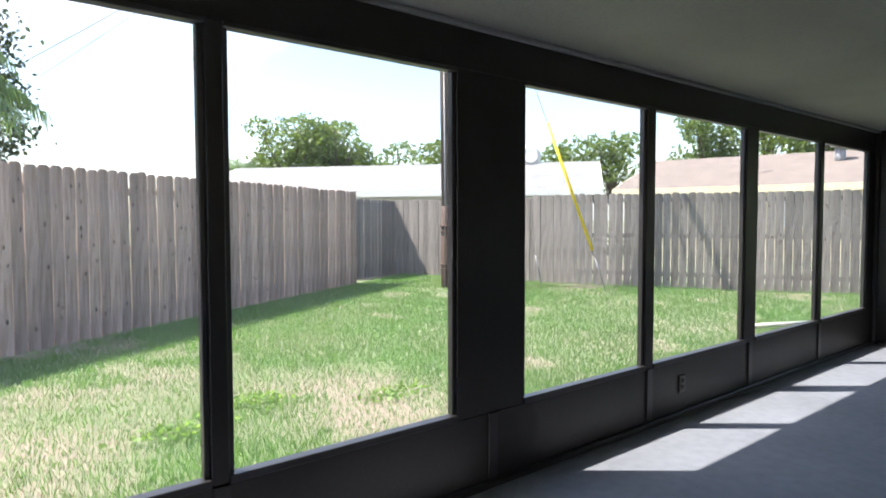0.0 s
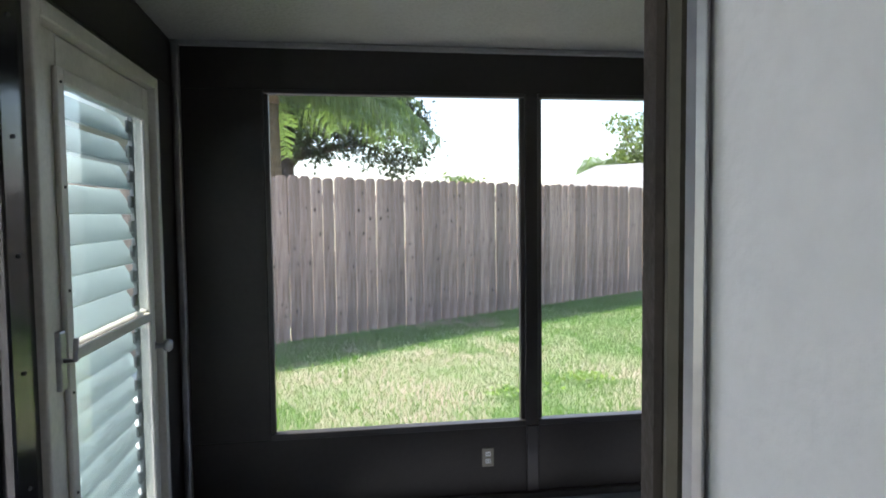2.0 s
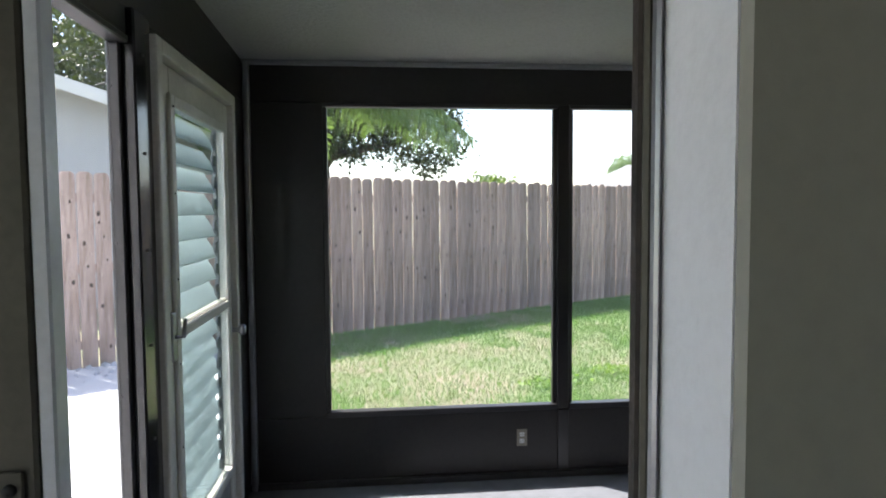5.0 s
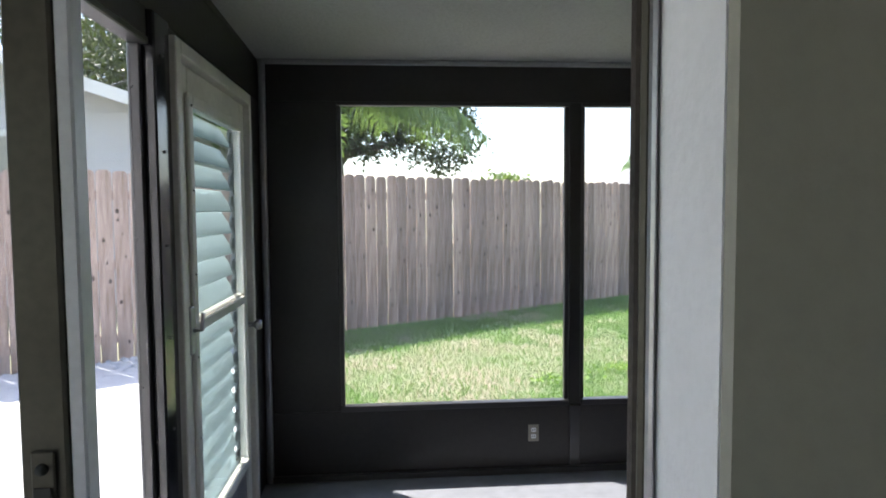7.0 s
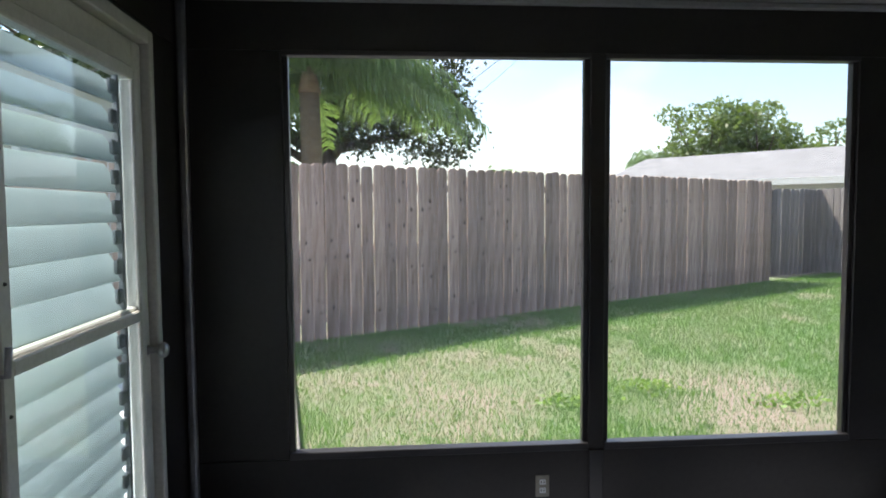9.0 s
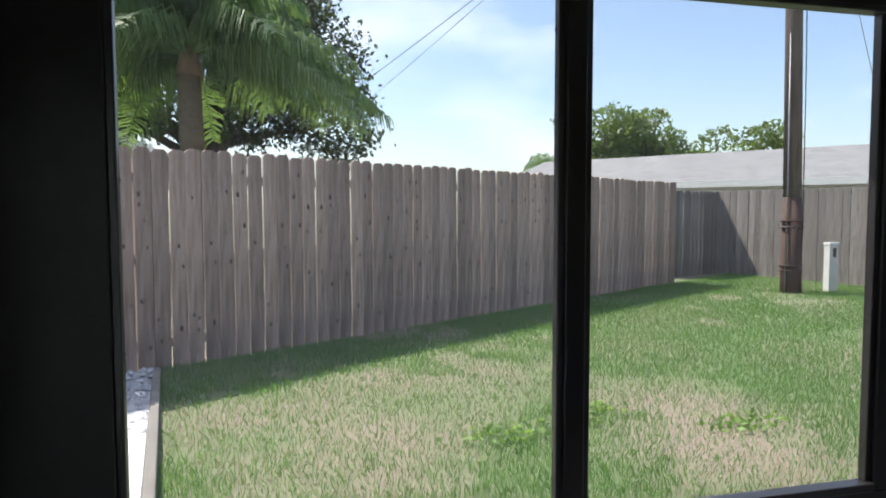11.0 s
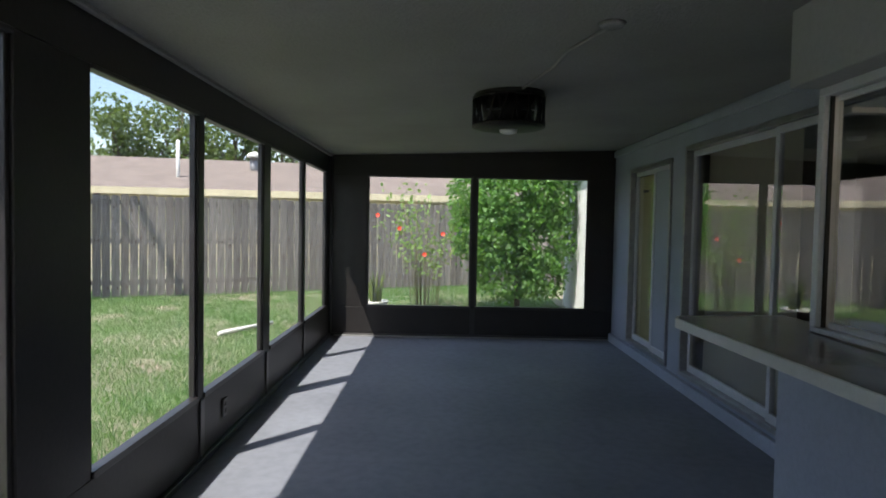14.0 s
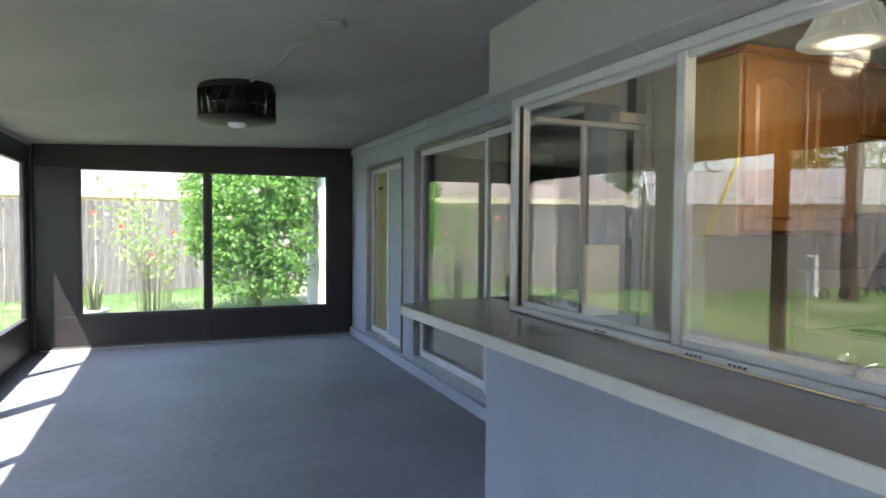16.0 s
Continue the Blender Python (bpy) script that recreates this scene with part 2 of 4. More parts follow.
def tube(points, r0, r1=None, seg=8, bm=None):
    r1 = r0 if r1 is None else r1
    bm = bm or bmesh.new()
    pts = [Vector(p) for p in points]
    rings = []
    for i, p in enumerate(pts):
        d = (pts[min(i + 1, len(pts) - 1)] - pts[max(i - 1, 0)]).normalized()
        u = d.orthogonal().normalized() if not rings else (prev - d * prev.dot(d)).normalized()
        prev = u
        v = d.cross(u)
        r = r0 + (r1 - r0) * i / (len(pts) - 1)
        rings.append([bm.verts.new(p + (u * math.cos(2 * math.pi * k / seg) + v * math.sin(2 * math.pi * k / seg)) * r) for k in range(seg)])
    for a, b in zip(rings, rings[1:]):
        for k in range(seg):
            f = bm.faces.new((a[k], a[(k + 1) % seg], b[(k + 1) % seg], b[k]))
            f.smooth = True
    bm.faces.new(rings[0][::-1])
    bm.faces.new(rings[-1])
    return bm


def prism(outline, z0, z1, bevel=0.0):
    bm = bmesh.new()
    lo = [bm.verts.new((x, y, z0)) for x, y in outline]
    hi = [bm.verts.new((x, y, z1)) for x, y in outline]
    bm.faces.new(lo[::-1]), bm.faces.new(hi)
    n = len(outline)
    for i in range(n):
        bm.faces.new((lo[i], lo[(i + 1) % n], hi[(i + 1) % n], hi[i]))
    bmesh.ops.recalc_face_normals(bm, faces=bm.faces[:])
    if bevel:
        bmesh.ops.bevel(bm, geom=bm.edges[:], offset=bevel, segments=2, affect="EDGES", profile=0.5)
    return bm


def cloud_of_leaves(name, quads_centres, size, rng, aspect=0.55, droop=0.0):
    """One mesh of bent two-triangle leaves at the given centres."""
    c = np.asarray(quads_centres, dtype=float)
    n = len(c)
    a = rng.normal(size=(n, 3)); a[:, 2] -= droop
    a /= np.linalg.norm(a, axis=1)[:, None]
    b = np.cross(a, rng.normal(size=(n, 3)))
    b /= np.linalg.norm(b, axis=1)[:, None]
    s = size * rng.uniform(0.6, 1.4, n)[:, None]
    v = np.stack([c - a * s, c + b * s * aspect, c + a * s, c - b * s * aspect], axis=1).reshape(-1, 3)
    f = np.arange(4 * n).reshape(-1, 4)
    me = bpy.data.meshes.new(name)
    me.from_pydata(v.tolist(), [], f.tolist())
    return me


def structure(name, bm, material, label=""):
    ob = part(name, bm, material, None, label)
    ob["kind"] = "structure"
    return ob


def ground_z(x, y):
    d = max(0.0, y - 2.6) if x < 8.3 else max(y - 2.6, x - 8.4)
    far = min(1.0, max(0.0, d) / 3.5)
    return -0.03 + 0.09 * far


rng = np.random.default_rng(7)

# ---- porch shell ----
WEST, EAST, FRONT, HOUSE = -0.56, 8.10, 2.27, -1.24
SILL, HEAD = 0.40, 2.0
TH = 0.042
structure("floor", boxes((-2.4, -4.2, -0.12, EAST + 0.08, FRONT + 0.10, 0.0)), M_FLOOR, "grey painted concrete porch floor slab")


def ceil_z(y):
    return 2.23 + (FRONT - y) * 0.034


def sloped_slab(x0, x1, y0, y1, t):
    bm = boxes((x0, y0, 0, x1, y1, 1))
    for v in bm.verts:
        v.co.z = ceil_z(v.co.y) + (t if v.co.z > 0.5 else 0)
    return bm


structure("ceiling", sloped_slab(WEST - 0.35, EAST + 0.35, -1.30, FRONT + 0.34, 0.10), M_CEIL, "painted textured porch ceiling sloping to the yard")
# unseen slab, added above the ceilings to keep sun and sky out indoors
structure("roof", boxes((-3.0, -4.6, 2.52, EAST + 2.9, -1.0, 2.62)), M_ROOFG, "unseen flat slab added over the house to block light")
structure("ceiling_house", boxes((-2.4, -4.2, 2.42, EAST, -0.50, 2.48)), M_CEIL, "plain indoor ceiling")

WINS = [(-0.14, 1.06), (1.17, 2.22), (2.72, 3.79), (3.925, 5.13), (5.365, 6.56), (6.69, 7.84)]


def framed_wall(name, lo, hi, openings, sill, head, plane, along, label, top=2.6):
    """A thin wall along x or y with openings: panels below, posts between, a header above."""
    ob = thing(name, label, "wall", kind="structure")

    def as_box(a0, a1, z0, z1, p0, p1):
        if along == "x":
            return (a0, p0, z0, a1, p1, z1)
        return (p0, a0, z0, p1, a1, z1)
    side = {"wall_north": 1, "wall_east": 1, "wall_west": -1}[name]
    edges = [lo] + [v for o in openings for v in (o[0] - 0.022, o[1] + 0.022)] + [hi]
    # kick panels, one below each opening, with cover strips at the seams
    seams = [lo] + [(openings[i][1] + openings[i + 1][0]) / 2 for i in range(len(openings) - 1)] + [hi]
    for a, b in zip(seams, seams[1:]):
        part("kick_panel", boxes(as_box(a + 0.002, b - 0.002, 0.0, sill - 0.03, plane, plane + side * TH), bevel=0.002), M_BLACK, ob)
    for a in seams[1:-1]:
        part("cover_strip", boxes(as_box(a - 0.03, a + 0.03, 0.0, sill - 0.03, plane - side * 0.012, plane - side * 0.001), bevel=0.003), M_POST, ob)
    for a, b in zip(edges[::2], edges[1::2]):
        part("post", boxes(as_box(a, b, sill - 0.03, head + 0.02, plane, plane + side * TH), bevel=0.004), M_BLACK, ob)
    part("header", boxes(as_box(lo, hi, head + 0.02, top, plane, plane + side * TH), bevel=0.002), M_BLACK, ob)
    part("base_channel", boxes(as_box(lo, hi, 0.0, 0.035, plane - side * 0.03, plane - side * 0.001), bevel=0.004), M_POST, ob)
    return ob, as_box, side


def screen_window(idx, a0, a1, sill, head, plane, as_box, side):
    w = thing("window_%d" % idx, "dark bronze framed insect-screened porch opening", "window", kind="structure")
    f = 0.022
    p0, p1 = plane - side * 0.008, plane + side * (TH + 0.004)
    part("sill", boxes(as_box(a0 - f, a1 + f, sill - 0.03, sill, p0, p1), bevel=0.003), M_POST, w)
    part("head_rail", boxes(as_box(a0 - f, a1 + f, head, head + 0.02, p0, p1), bevel=0.003), M_POST, w)
    for u, v in ((a0 - f, a0), (a1, a1 + f)):
        part("jamb", boxes(as_box(u, v, sill, head, plane + side * 0.012, p1), bevel=0.003), M_POST, w)
    part("screen", boxes(as_box(a0, a1, sill, head, plane + side * (TH - 0.006), plane + side * (TH - 0.004))), M_SCREEN, w, "fine grey insect screen")
    # screws along the jamb reveals
    for z in np.linspace(sill + 0.12, head - 0.12, 4):
        for a, s in ((a0, 1), (a1, -1)):
            bm = bmesh.new()
            m = Matrix.Translation((a, plane + side * 0.035, z))
            if as_box(1, 1, 1, 1, 0, 0)[0] == 0:
                m = Matrix.Translation((plane + side * 0.035, a, z)) @ pose(0, 0, 0, 90, 0, 0)
            else:
                m = m @ pose(0, 0, 0, 0, 90, 0)
            bmesh.ops.create_cone(bm, segments=8, radius1=0.006, radius2=0.004, depth=0.006, cap_ends=True, matrix=m)
            part("screw", bm, M_SCREW, w)
    return w


_, ab, sd = framed_wall("wall_north", WEST - 0.07, EAST + 0.07, WINS, SILL, HEAD, FRONT, "x", "dark bronze screened porch wall facing the yard", ceil_z(FRONT + TH) - 0.003)
for i, (a, b) in enumerate(WINS):
    screen_window(i + 1, a, b, SILL, HEAD, FRONT, ab, sd)
EW = [(-0.90, 0.443), (0.544, 1.79)]
_, ab, sd = framed_wall("wall_east", HOUSE, FRONT - 0.003, EW, 0.39, 1.975, EAST, "y", "dark bronze screened end wall of the porch", ceil_z(FRONT) - 0.003)
for i, (a, b) in enumerate(EW):
    screen_window(7 + i, a, b, 0.39, 1.975, EAST, ab, sd)
structure("gable_strip_east", boxes((EAST, HOUSE, ceil_z(FRONT) - 0.003, EAST + TH, FRONT - 0.003, ceil_z(HOUSE))), M_BLACK, "dark strip under the ceiling")
structure("gable_strip_west", boxes((WEST - TH, -0.06, ceil_z(FRONT) - 0.003, WEST, FRONT - 0.003, ceil_z(HOUSE))), M_BLACK, "dark strip under the ceiling")
# pale joint along the end wall's foot and the corner posts
structure("trim_east_foot", boxes((EAST - 0.05, -1.2, 0.0, EAST - 0.032, 2.2, 0.018), bevel=0.004), M_CEIL, "pale sealant line at the wall foot")
structure("trim_corner_northeast", boxes((EAST - 0.06, FRONT - 0.03, 0, EAST - 0.004, FRONT - 0.001, 2.22), bevel=0.006), M_POST, "dark bronze corner channel")
structure("trim_corner_northwest", boxes((WEST + 0.004, FRONT - 0.035, 0, WEST + 0.04, FRONT - 0.001, 2.22), bevel=0.01, segs=2), M_MILL, "grey corner strip")
structure("trim_front_ceiling", boxes((WEST, FRONT - 0.03, 2.205, EAST, FRONT - 0.001, 2.228), bevel=0.004), M_CEIL, "ceiling joint trim")

# west end wall: screened window, post, jalousie door
DOOR_Y0, DOOR_Y1, DOOR_TOP = 0.93, 1.865, 1.955
wall_w = thing("wall_west", "dark bronze porch end wall with a door", "wall", kind="structure")
part("kick_panel", boxes((WEST - TH, -0.06, 0, WEST, 0.744, 0.37), bevel=0.002), M_BLACK, wall_w)
part("post", boxes((WEST - TH, 0.748, 0, WEST + 0.022, DOOR_Y0 - 0.058, 2.02), bevel=0.006), M_GLOSSPOST, wall_w, "glossy black post beside the door")
part("post", boxes((WEST - TH, DOOR_Y1 + 0.045, 0, WEST, FRONT - 0.003, 2.02), bevel=0.003), M_BLACK, wall_w)
part("post", boxes((WEST - TH, -0.058, 0.372, WEST, -0.02, 2.02), bevel=0.003), M_BLACK, wall_w)
part("header", boxes((WEST - TH, -0.058, 2.022, WEST, FRONT - 0.003, 2.227), bevel=0.002), M_BLACK, wall_w)
part("header", boxes((WEST - TH, -0.018, 1.945, WEST + 0.002, 0.744, 2.02), bevel=0.002), M_BLACK, wall_w)
part("header", boxes((WEST - TH, DOOR_Y0 - 0.056, DOOR_TOP + 0.03, WEST, DOOR_Y1 + 0.043, 2.02), bevel=0.002), M_BLACK, wall_w)


def west_box(a0, a1, z0, z1, p0, p1):
    return (p0, a0, z0, p1, a1, z1)


screen_window(9, 0.004, 0.722, 0.40, 1.92, WEST, west_box, -1)
for z in np.linspace(0.25, 1.9, 7):
    bm = bmesh.new()
    bmesh.ops.create_cone(bm, segments=8, radius1=0.006, radius2=0.004, depth=0.006, cap_ends=True, matrix=Matrix.Translation((WEST + 0.024, 0.80, z)) @ pose(0, 0, 0, 0, 90, 0))
    part("screw", bm, M_SCREW, wall_w)


def jalousie_door():
    d = thing("door_1", "closed cream aluminium jalousie door with frosted glass slats", "door", kind="structure")
    x0, x1 = WEST - 0.045, WEST + 0.02
    y0, y1, top = DOOR_Y0, DOOR_Y1, DOOR_TOP
    part("door_frame", boxes((x0, y0 - 0.055, 0, x1 + 0.02, y0 - 0.004, top + 0.028), (x0, y1 + 0.004, 0, x1 + 0.02, y1 + 0.042, top + 0.028), (x0, y0 - 0.004, top - 0.02, x1 + 0.02, y1 + 0.004, top + 0.028), bevel=0.006, segs=2), M_DOORALU, d, "cream aluminium door frame")
    xa, xb = WEST - 0.03, WEST + 0.012
    part("door_leaf", boxes((xa, y0, 0.03, xb, y0 + 0.13, top - 0.024), (xa, y1 - 0.075, 0.03, xb, y1, top - 0.024), (xa, y0 + 0.13, top - 0.15, xb, y1 - 0.075, top - 0.024), (xa, y0 + 0.13, 1.035, xb, y1 - 0.075, 1.085), (xa, y0 + 0.13, 0.27, xb, y1 - 0.075, 0.33), bevel=0.005), M_DOORALU, d)
    part("kick_plate", boxes((xa + 0.008, y0 + 0.13, 0.03, xb - 0.008, y1 - 0.075, 0.27), bevel=0.003), M_MILL, d, "dull grey metal kick plate")
    part("insert_frame", boxes((xb, y0 + 0.10, 0.30, xb + 0.014, y0 + 0.145, 1.84), (xb, y1 - 0.10, 0.30, xb + 0.014, y1 - 0.065, 1.84), (xb, y0 + 0.145, 1.80, xb + 0.014, y1 - 0.10, 1.84), (xb, y0 + 0.145, 1.04, xb + 0.014, y1 - 0.10, 1.075), (xb, y0 + 0.145, 0.30, xb + 0.014, y1 - 0.10, 0.335), bevel=0.004), M_DOORALU, d)
    for z0, z1 in ((0.335, 1.035), (1.085, 1.81)):
        n = 8
        st = (z1 - z0) / n
        for k in range(n):
            bm = boxes((-0.052, y0 + 0.14, -0.003, 0.052, y1 - 0.115, 0.003))
            bmesh.ops.transform(bm, matrix=pose(xa - 0.012, 0, z0 + (k + 0.5) * st, 0, 58, 0), verts=bm.verts[:])
            part("glass_slat", bm, M_JGLASS, d, "frosted greenish glass slat")
            part("slat_clip", boxes((xa + 0.016, y1 - 0.20, z0 + (k + 0.25) * st, xa + 0.030, y1 - 0.165, z0 + (k + 0.75) * st), bevel=0.004), M_MILL, d)
        part("operator_bar", boxes((xa + 0.01, y1 - 0.155, z0, xa + 0.028, y1 - 0.14, z1), bevel=0.003), M_MILL, d)
        pane = part("pane", boxes((xb - 0.004, y0 + 0.14, z0, xb - 0.001, y1 - 0.10, z1)), M_JAL, d)
        pane.visible_shadow = False
    lock = part("latch", boxes((xb + 0.001, y0 + 0.045, 0.98, xb + 0.018, y0 + 0.085, 1.14), bevel=0.006, segs=2), M_MILL, d, "small grey metal latch")
    part("latch_lever", tube([(xb + 0.018, y0 + 0.065, 1.06), (xb + 0.045, y0 + 0.065, 1.06), (xb + 0.05, y0 + 0.065, 1.12)], 0.007), M_MILL, lock)
    bm = lathe([(0.0, 0), (0.018, 0.002), (0.012, 0.01), (0.010, 0.03), (0.022, 0.04), (0.026, 0.055), (0.018, 0.066), (0.0, 0.068)], 16)
    bmesh.ops.transform(bm, matrix=Matrix.Translation((WEST + 0.013, y1 - 0.03, 0.93)) @ pose(0, 0, 0, 0, 90, 0), verts=bm.verts[:])
    part("knob", bm, M_MILL, d, "round brushed metal knob")
    for z in np.linspace(0.4, 1.8, 6):
        bm = bmesh.new()
        bmesh.ops.create_cone(bm, segments=8, radius1=0.005, radius2=0.003, depth=0.005, cap_ends=True, matrix=Matrix.Translation((xb + 0.016, y0 + 0.122, z)) @ pose(0, 0, 0, 0, 90, 0))
        part("screw", bm, M_SCREW, d)


jalousie_door()

# ---- house wall at the doorway ----
JX = 0.38
structure("wall_doorway", boxes((JX + 0.012, -0.645, 0, 0.725, -0.498, 2.42)), M_WHITE, "white painted wall end beside the doorway")
structure("wall_doorway_return", boxes((JX + 0.013, -0.665, 0, 0.898, -0.647, 2.42)), M_INT, "olive beige indoor wall return")
structure("wall_doorway_head", boxes((-2.4, -0.50, 2.10, 0.80, -0.06, 2.52)), M_WHITE, "white painted wall above the doorway")
structure("wall_doorway_west", boxes((-2.4, -0.40, 0, -0.57, -0.06, 2.10)), M_WHITE, "white painted wall beyond the doorway")
structure("wall_room_east", boxes((0.90, -4.2, 0, 0.98, -0.662, 2.42)), M_INT, "plain indoor partition")
# out of view; the opening is added to let daylight onto the doorway walls
structure("wall_room_west", boxes((-2.48, -4.2, 0, -2.4, -3.3, 2.42), (-2.48, -1.1, 0, -2.4, -0.06, 2.42), (-2.48, -3.3, 0, -2.4, -1.1, 0.35), (-2.48, -3.3, 2.1, -2.4, -1.1, 2.42)), M_INT, "plain indoor wall with an unseen opening added for daylight")
structure("wall_room_south", boxes((-2.4, -4.28, 0, EAST, -4.2, 2.42)), M_INT, "plain indoor wall")
sd_ = thing("door_2", "open sliding glass door with bronze frame", "door", kind="structure")
part("jamb_track", boxes((JX - 0.003, -0.497, 0, JX + 0.010, -0.477, 2.10), bevel=0.003), M_BROWN, sd_, "weathered brown wood strip")
part("jamb_track", boxes((JX - 0.001, -0.508, 0, JX + 0.010, -0.497, 2.10), bevel=0.004), M_STILE, sd_)
part("jamb_track", boxes((JX + 0.003, -0.525, 0, JX + 0.010, -0.510, 2.10), bevel=0.003), M_MILL, sd_)
part("head_track", boxes((-0.568, -0.34, 2.05, JX + 0.01, -0.24, 2.098), bevel=0.003), M_STILE, sd_)
part("sill_track", boxes((-0.568, -0.34, 0.0, JX + 0.01, -0.24, 0.018), bevel=0.003), M_MILL, sd_)
part("stile", boxes((-0.346, -0.318, 0.02, -0.288, -0.283, 2.048), bevel=0.004), M_STILE, sd_, "olive bronze door stile")
part("stile_edge", boxes((-0.286, -0.315, 0.02, -0.266, -0.281, 2.048), bevel=0.003), M_ALU, sd_)
lp = part("latch_plate", boxes((-0.331, -0.324, 0.94, -0.302, -0.319, 1.15), bevel=0.002), M_STILE, sd_, "recessed metal pull plate")
part("pull_slot", boxes((-0.327, -0.328, 0.96, -0.306, -0.325, 1.105), bevel=0.001), M_SLOT, lp)
bm = lathe([(0.0, 0), (0.008, 0.0), (0.007, 0.005), (0, 0.006)], 12)
bmesh.ops.transform(bm, matrix=Matrix.Translation((-0.3165, -0.3245, 1.128)) @ pose(0, 0, 0, 90, 0, 0), verts=bm.verts[:])
part("lock_cylinder", bm, M_SLOT, lp)
gp = part("pane", boxes((-0.565, -0.302, 0.06, -0.347, -0.298, 2.04)), M_DOORGLASS, sd_, "clear door glass")
gp.visible_shadow = False

# ---- kitchen bump-out with bar and window ----
KY, BY, KX = -0.69, -0.55, 2.87
structure("wall_bar_base", boxes((0.98, -0.69, 0, KX, BY, 0.945), bevel=0.004), M_WALL, "blue-grey painted block wall under the bar")
structure("wall_bar_side", boxes((KX - 0.12, HOUSE - 0.1, 0, KX, KY - 0.002, 0.96)), M_WALL, "blue-grey painted block wall")
structure("soffit", boxes((0.98, -0.76, 2.010, KX, BY, 2.42), (KX - 0.10, HOUSE, 2.010, KX, -0.762, 2.42), bevel=0.004), M_SOFFIT, "grey painted soffit over the kitchen window")
bar = thing("bar_counter", "grey laminate bar counter with pale edge under kitchen window", "counter", at=(1.8, -0.4, 0.945))
outline = [(0.80, -0.315), (3.20, -0.24), (3.28, -0.28), (3.36, -0.84), (KX, -0.84), (KX, -0.668), (0.985, -0.668)]
part("worktop", prism([(x - 1.8, y + 0.4) for x, y in outline], 0.0, 0.047), M_LAM, bar, "satin grey laminate top")
for (ax, ay), (bx, by) in zip(outline[:3], outline[1:4]):
    run = math.hypot(bx - ax, by - ay)
    edge = boxes((0, 0.001, 0.001, run, 0.012, 0.048), bevel=0.002)
    bmesh.ops.transform(edge, matrix=pose(ax - 1.8, ay + 0.4, 0, 0, 0, math.degrees(math.atan2(by - ay, bx - ax))), verts=edge.verts[:])
    part("edge_band", edge, M_LAMEDGE, bar, "pale laminate edging")
kw = thing("window_10", "white aluminium sliding kitchen window reflecting the yard", "window", kind="structure")
kz0, kz1 = 0.997, 2.008
part("window_frame", boxes((0.985, KY - 0.06, kz0, KX - 0.01, KY + 0.02, kz0 + 0.022), (0.985, KY - 0.06, kz1 - 0.035, KX - 0.01, KY + 0.02, kz1), bevel=0.003), M_ALU, kw)
part("window_frame", boxes((KX - 0.052, KY - 0.06, kz0 + 0.022, KX - 0.01, KY + 0.022, kz1 - 0.035), bevel=0.004), M_ALU, kw)
part("window_frame", boxes((KX - 0.060, KY - 0.02, kz0 + 0.022, KX - 0.054, KY + 0.0, kz1 - 0.035), bevel=0.002), M_SLOT, kw)
part("sash_rail", boxes((1.725, KY - 0.035, kz0 + 0.024, 1.765, KY + 0.012, kz1 - 0.037), bevel=0.003), M_ALU, kw)
part("sash_rail", boxes((1.772, KY - 0.05, kz0 + 0.024, 1.785, KY - 0.02, kz1 - 0.037), bevel=0.002), M_MILL, kw)
part("sash_rail", boxes((1.79, KY - 0.03, kz0 + 0.024, KX - 0.09, KY - 0.01, kz0 + 0.05), (1.79, KY - 0.03, kz1 - 0.062, KX - 0.09, KY - 0.01, kz1 - 0.038), bevel=0.003), M_ALU, kw)
part("sash_rail", boxes((0.99, KY - 0.01, kz0 + 0.024, 1.72, KY + 0.01, kz0 + 0.05), (0.99, KY - 0.01, kz1 - 0.062, 1.72, KY + 0.01, kz1 - 0.038), bevel=0.003), M_ALU, kw)
part("pane", boxes((1.787, KY - 0.022, kz0 + 0.05, KX - 0.087, KY - 0.018, kz1 - 0.06)), M_GLASS, kw, "clear glass mirroring the yard")
part("pane", boxes((0.99, KY - 0.002, kz0 + 0.05, 1.724, KY + 0.002, kz1 - 0.06)), M_GLASS, kw, "clear glass mirroring the yard")
for x in (1.62, 1.45, 2.1):
    for k in range(4):
        part("drain_slot", boxes((x + k * 0.018, KY + 0.0205, kz0 + 0.006, x + k * 0.018 + 0.010, KY + 0.023, kz0 + 0.012)), M_SLOT, kw)

# inside the kitchen
structure("wall_kitchen_east", boxes((KX - 0.10, -1.44, 0.962, KX - 0.02, -1.40, 2.42), (KX - 0.10, -1.40, 1.93, KX - 0.02, HOUSE + 0.003, 1.98)), M_CREAM, "pale kitchen wall pier")
structure("wall_kitchen_block", boxes((2.40, -3.4, 0, 2.85, -1.45, 2.42)), M_CREAM, "pale kitchen wall")
structure("wall_kitchen_south", boxes((1.06, -3.48, 0, 2.85, -3.40, 2.42)), M_CREAM, "pale kitchen wall")
pv = thing("window_11", "white framed inner window between kitchen and room", "window", kind="structure")
part("window_frame", boxes((KX - 0.09, -1.398, 0.965, KX - 0.04, -1.37, 1.925), (KX - 0.09, -1.37, 1.90, KX - 0.04, -0.76, 1.925), (KX - 0.09, -1.05, 1.02, KX - 0.06, -1.03, 1.90), bevel=0.003), M_ALU, pv)
sink = thing("kitchen_counter", "white kitchen counter run below the window", "counter", at=(1.7, -1.0, 0.0))
part("worktop", boxes((-0.63, -0.34, 0.88, 0.68, 0.30, 0.92), bevel=0.008, segs=2), M_APPL, sink, "white laminate worktop")
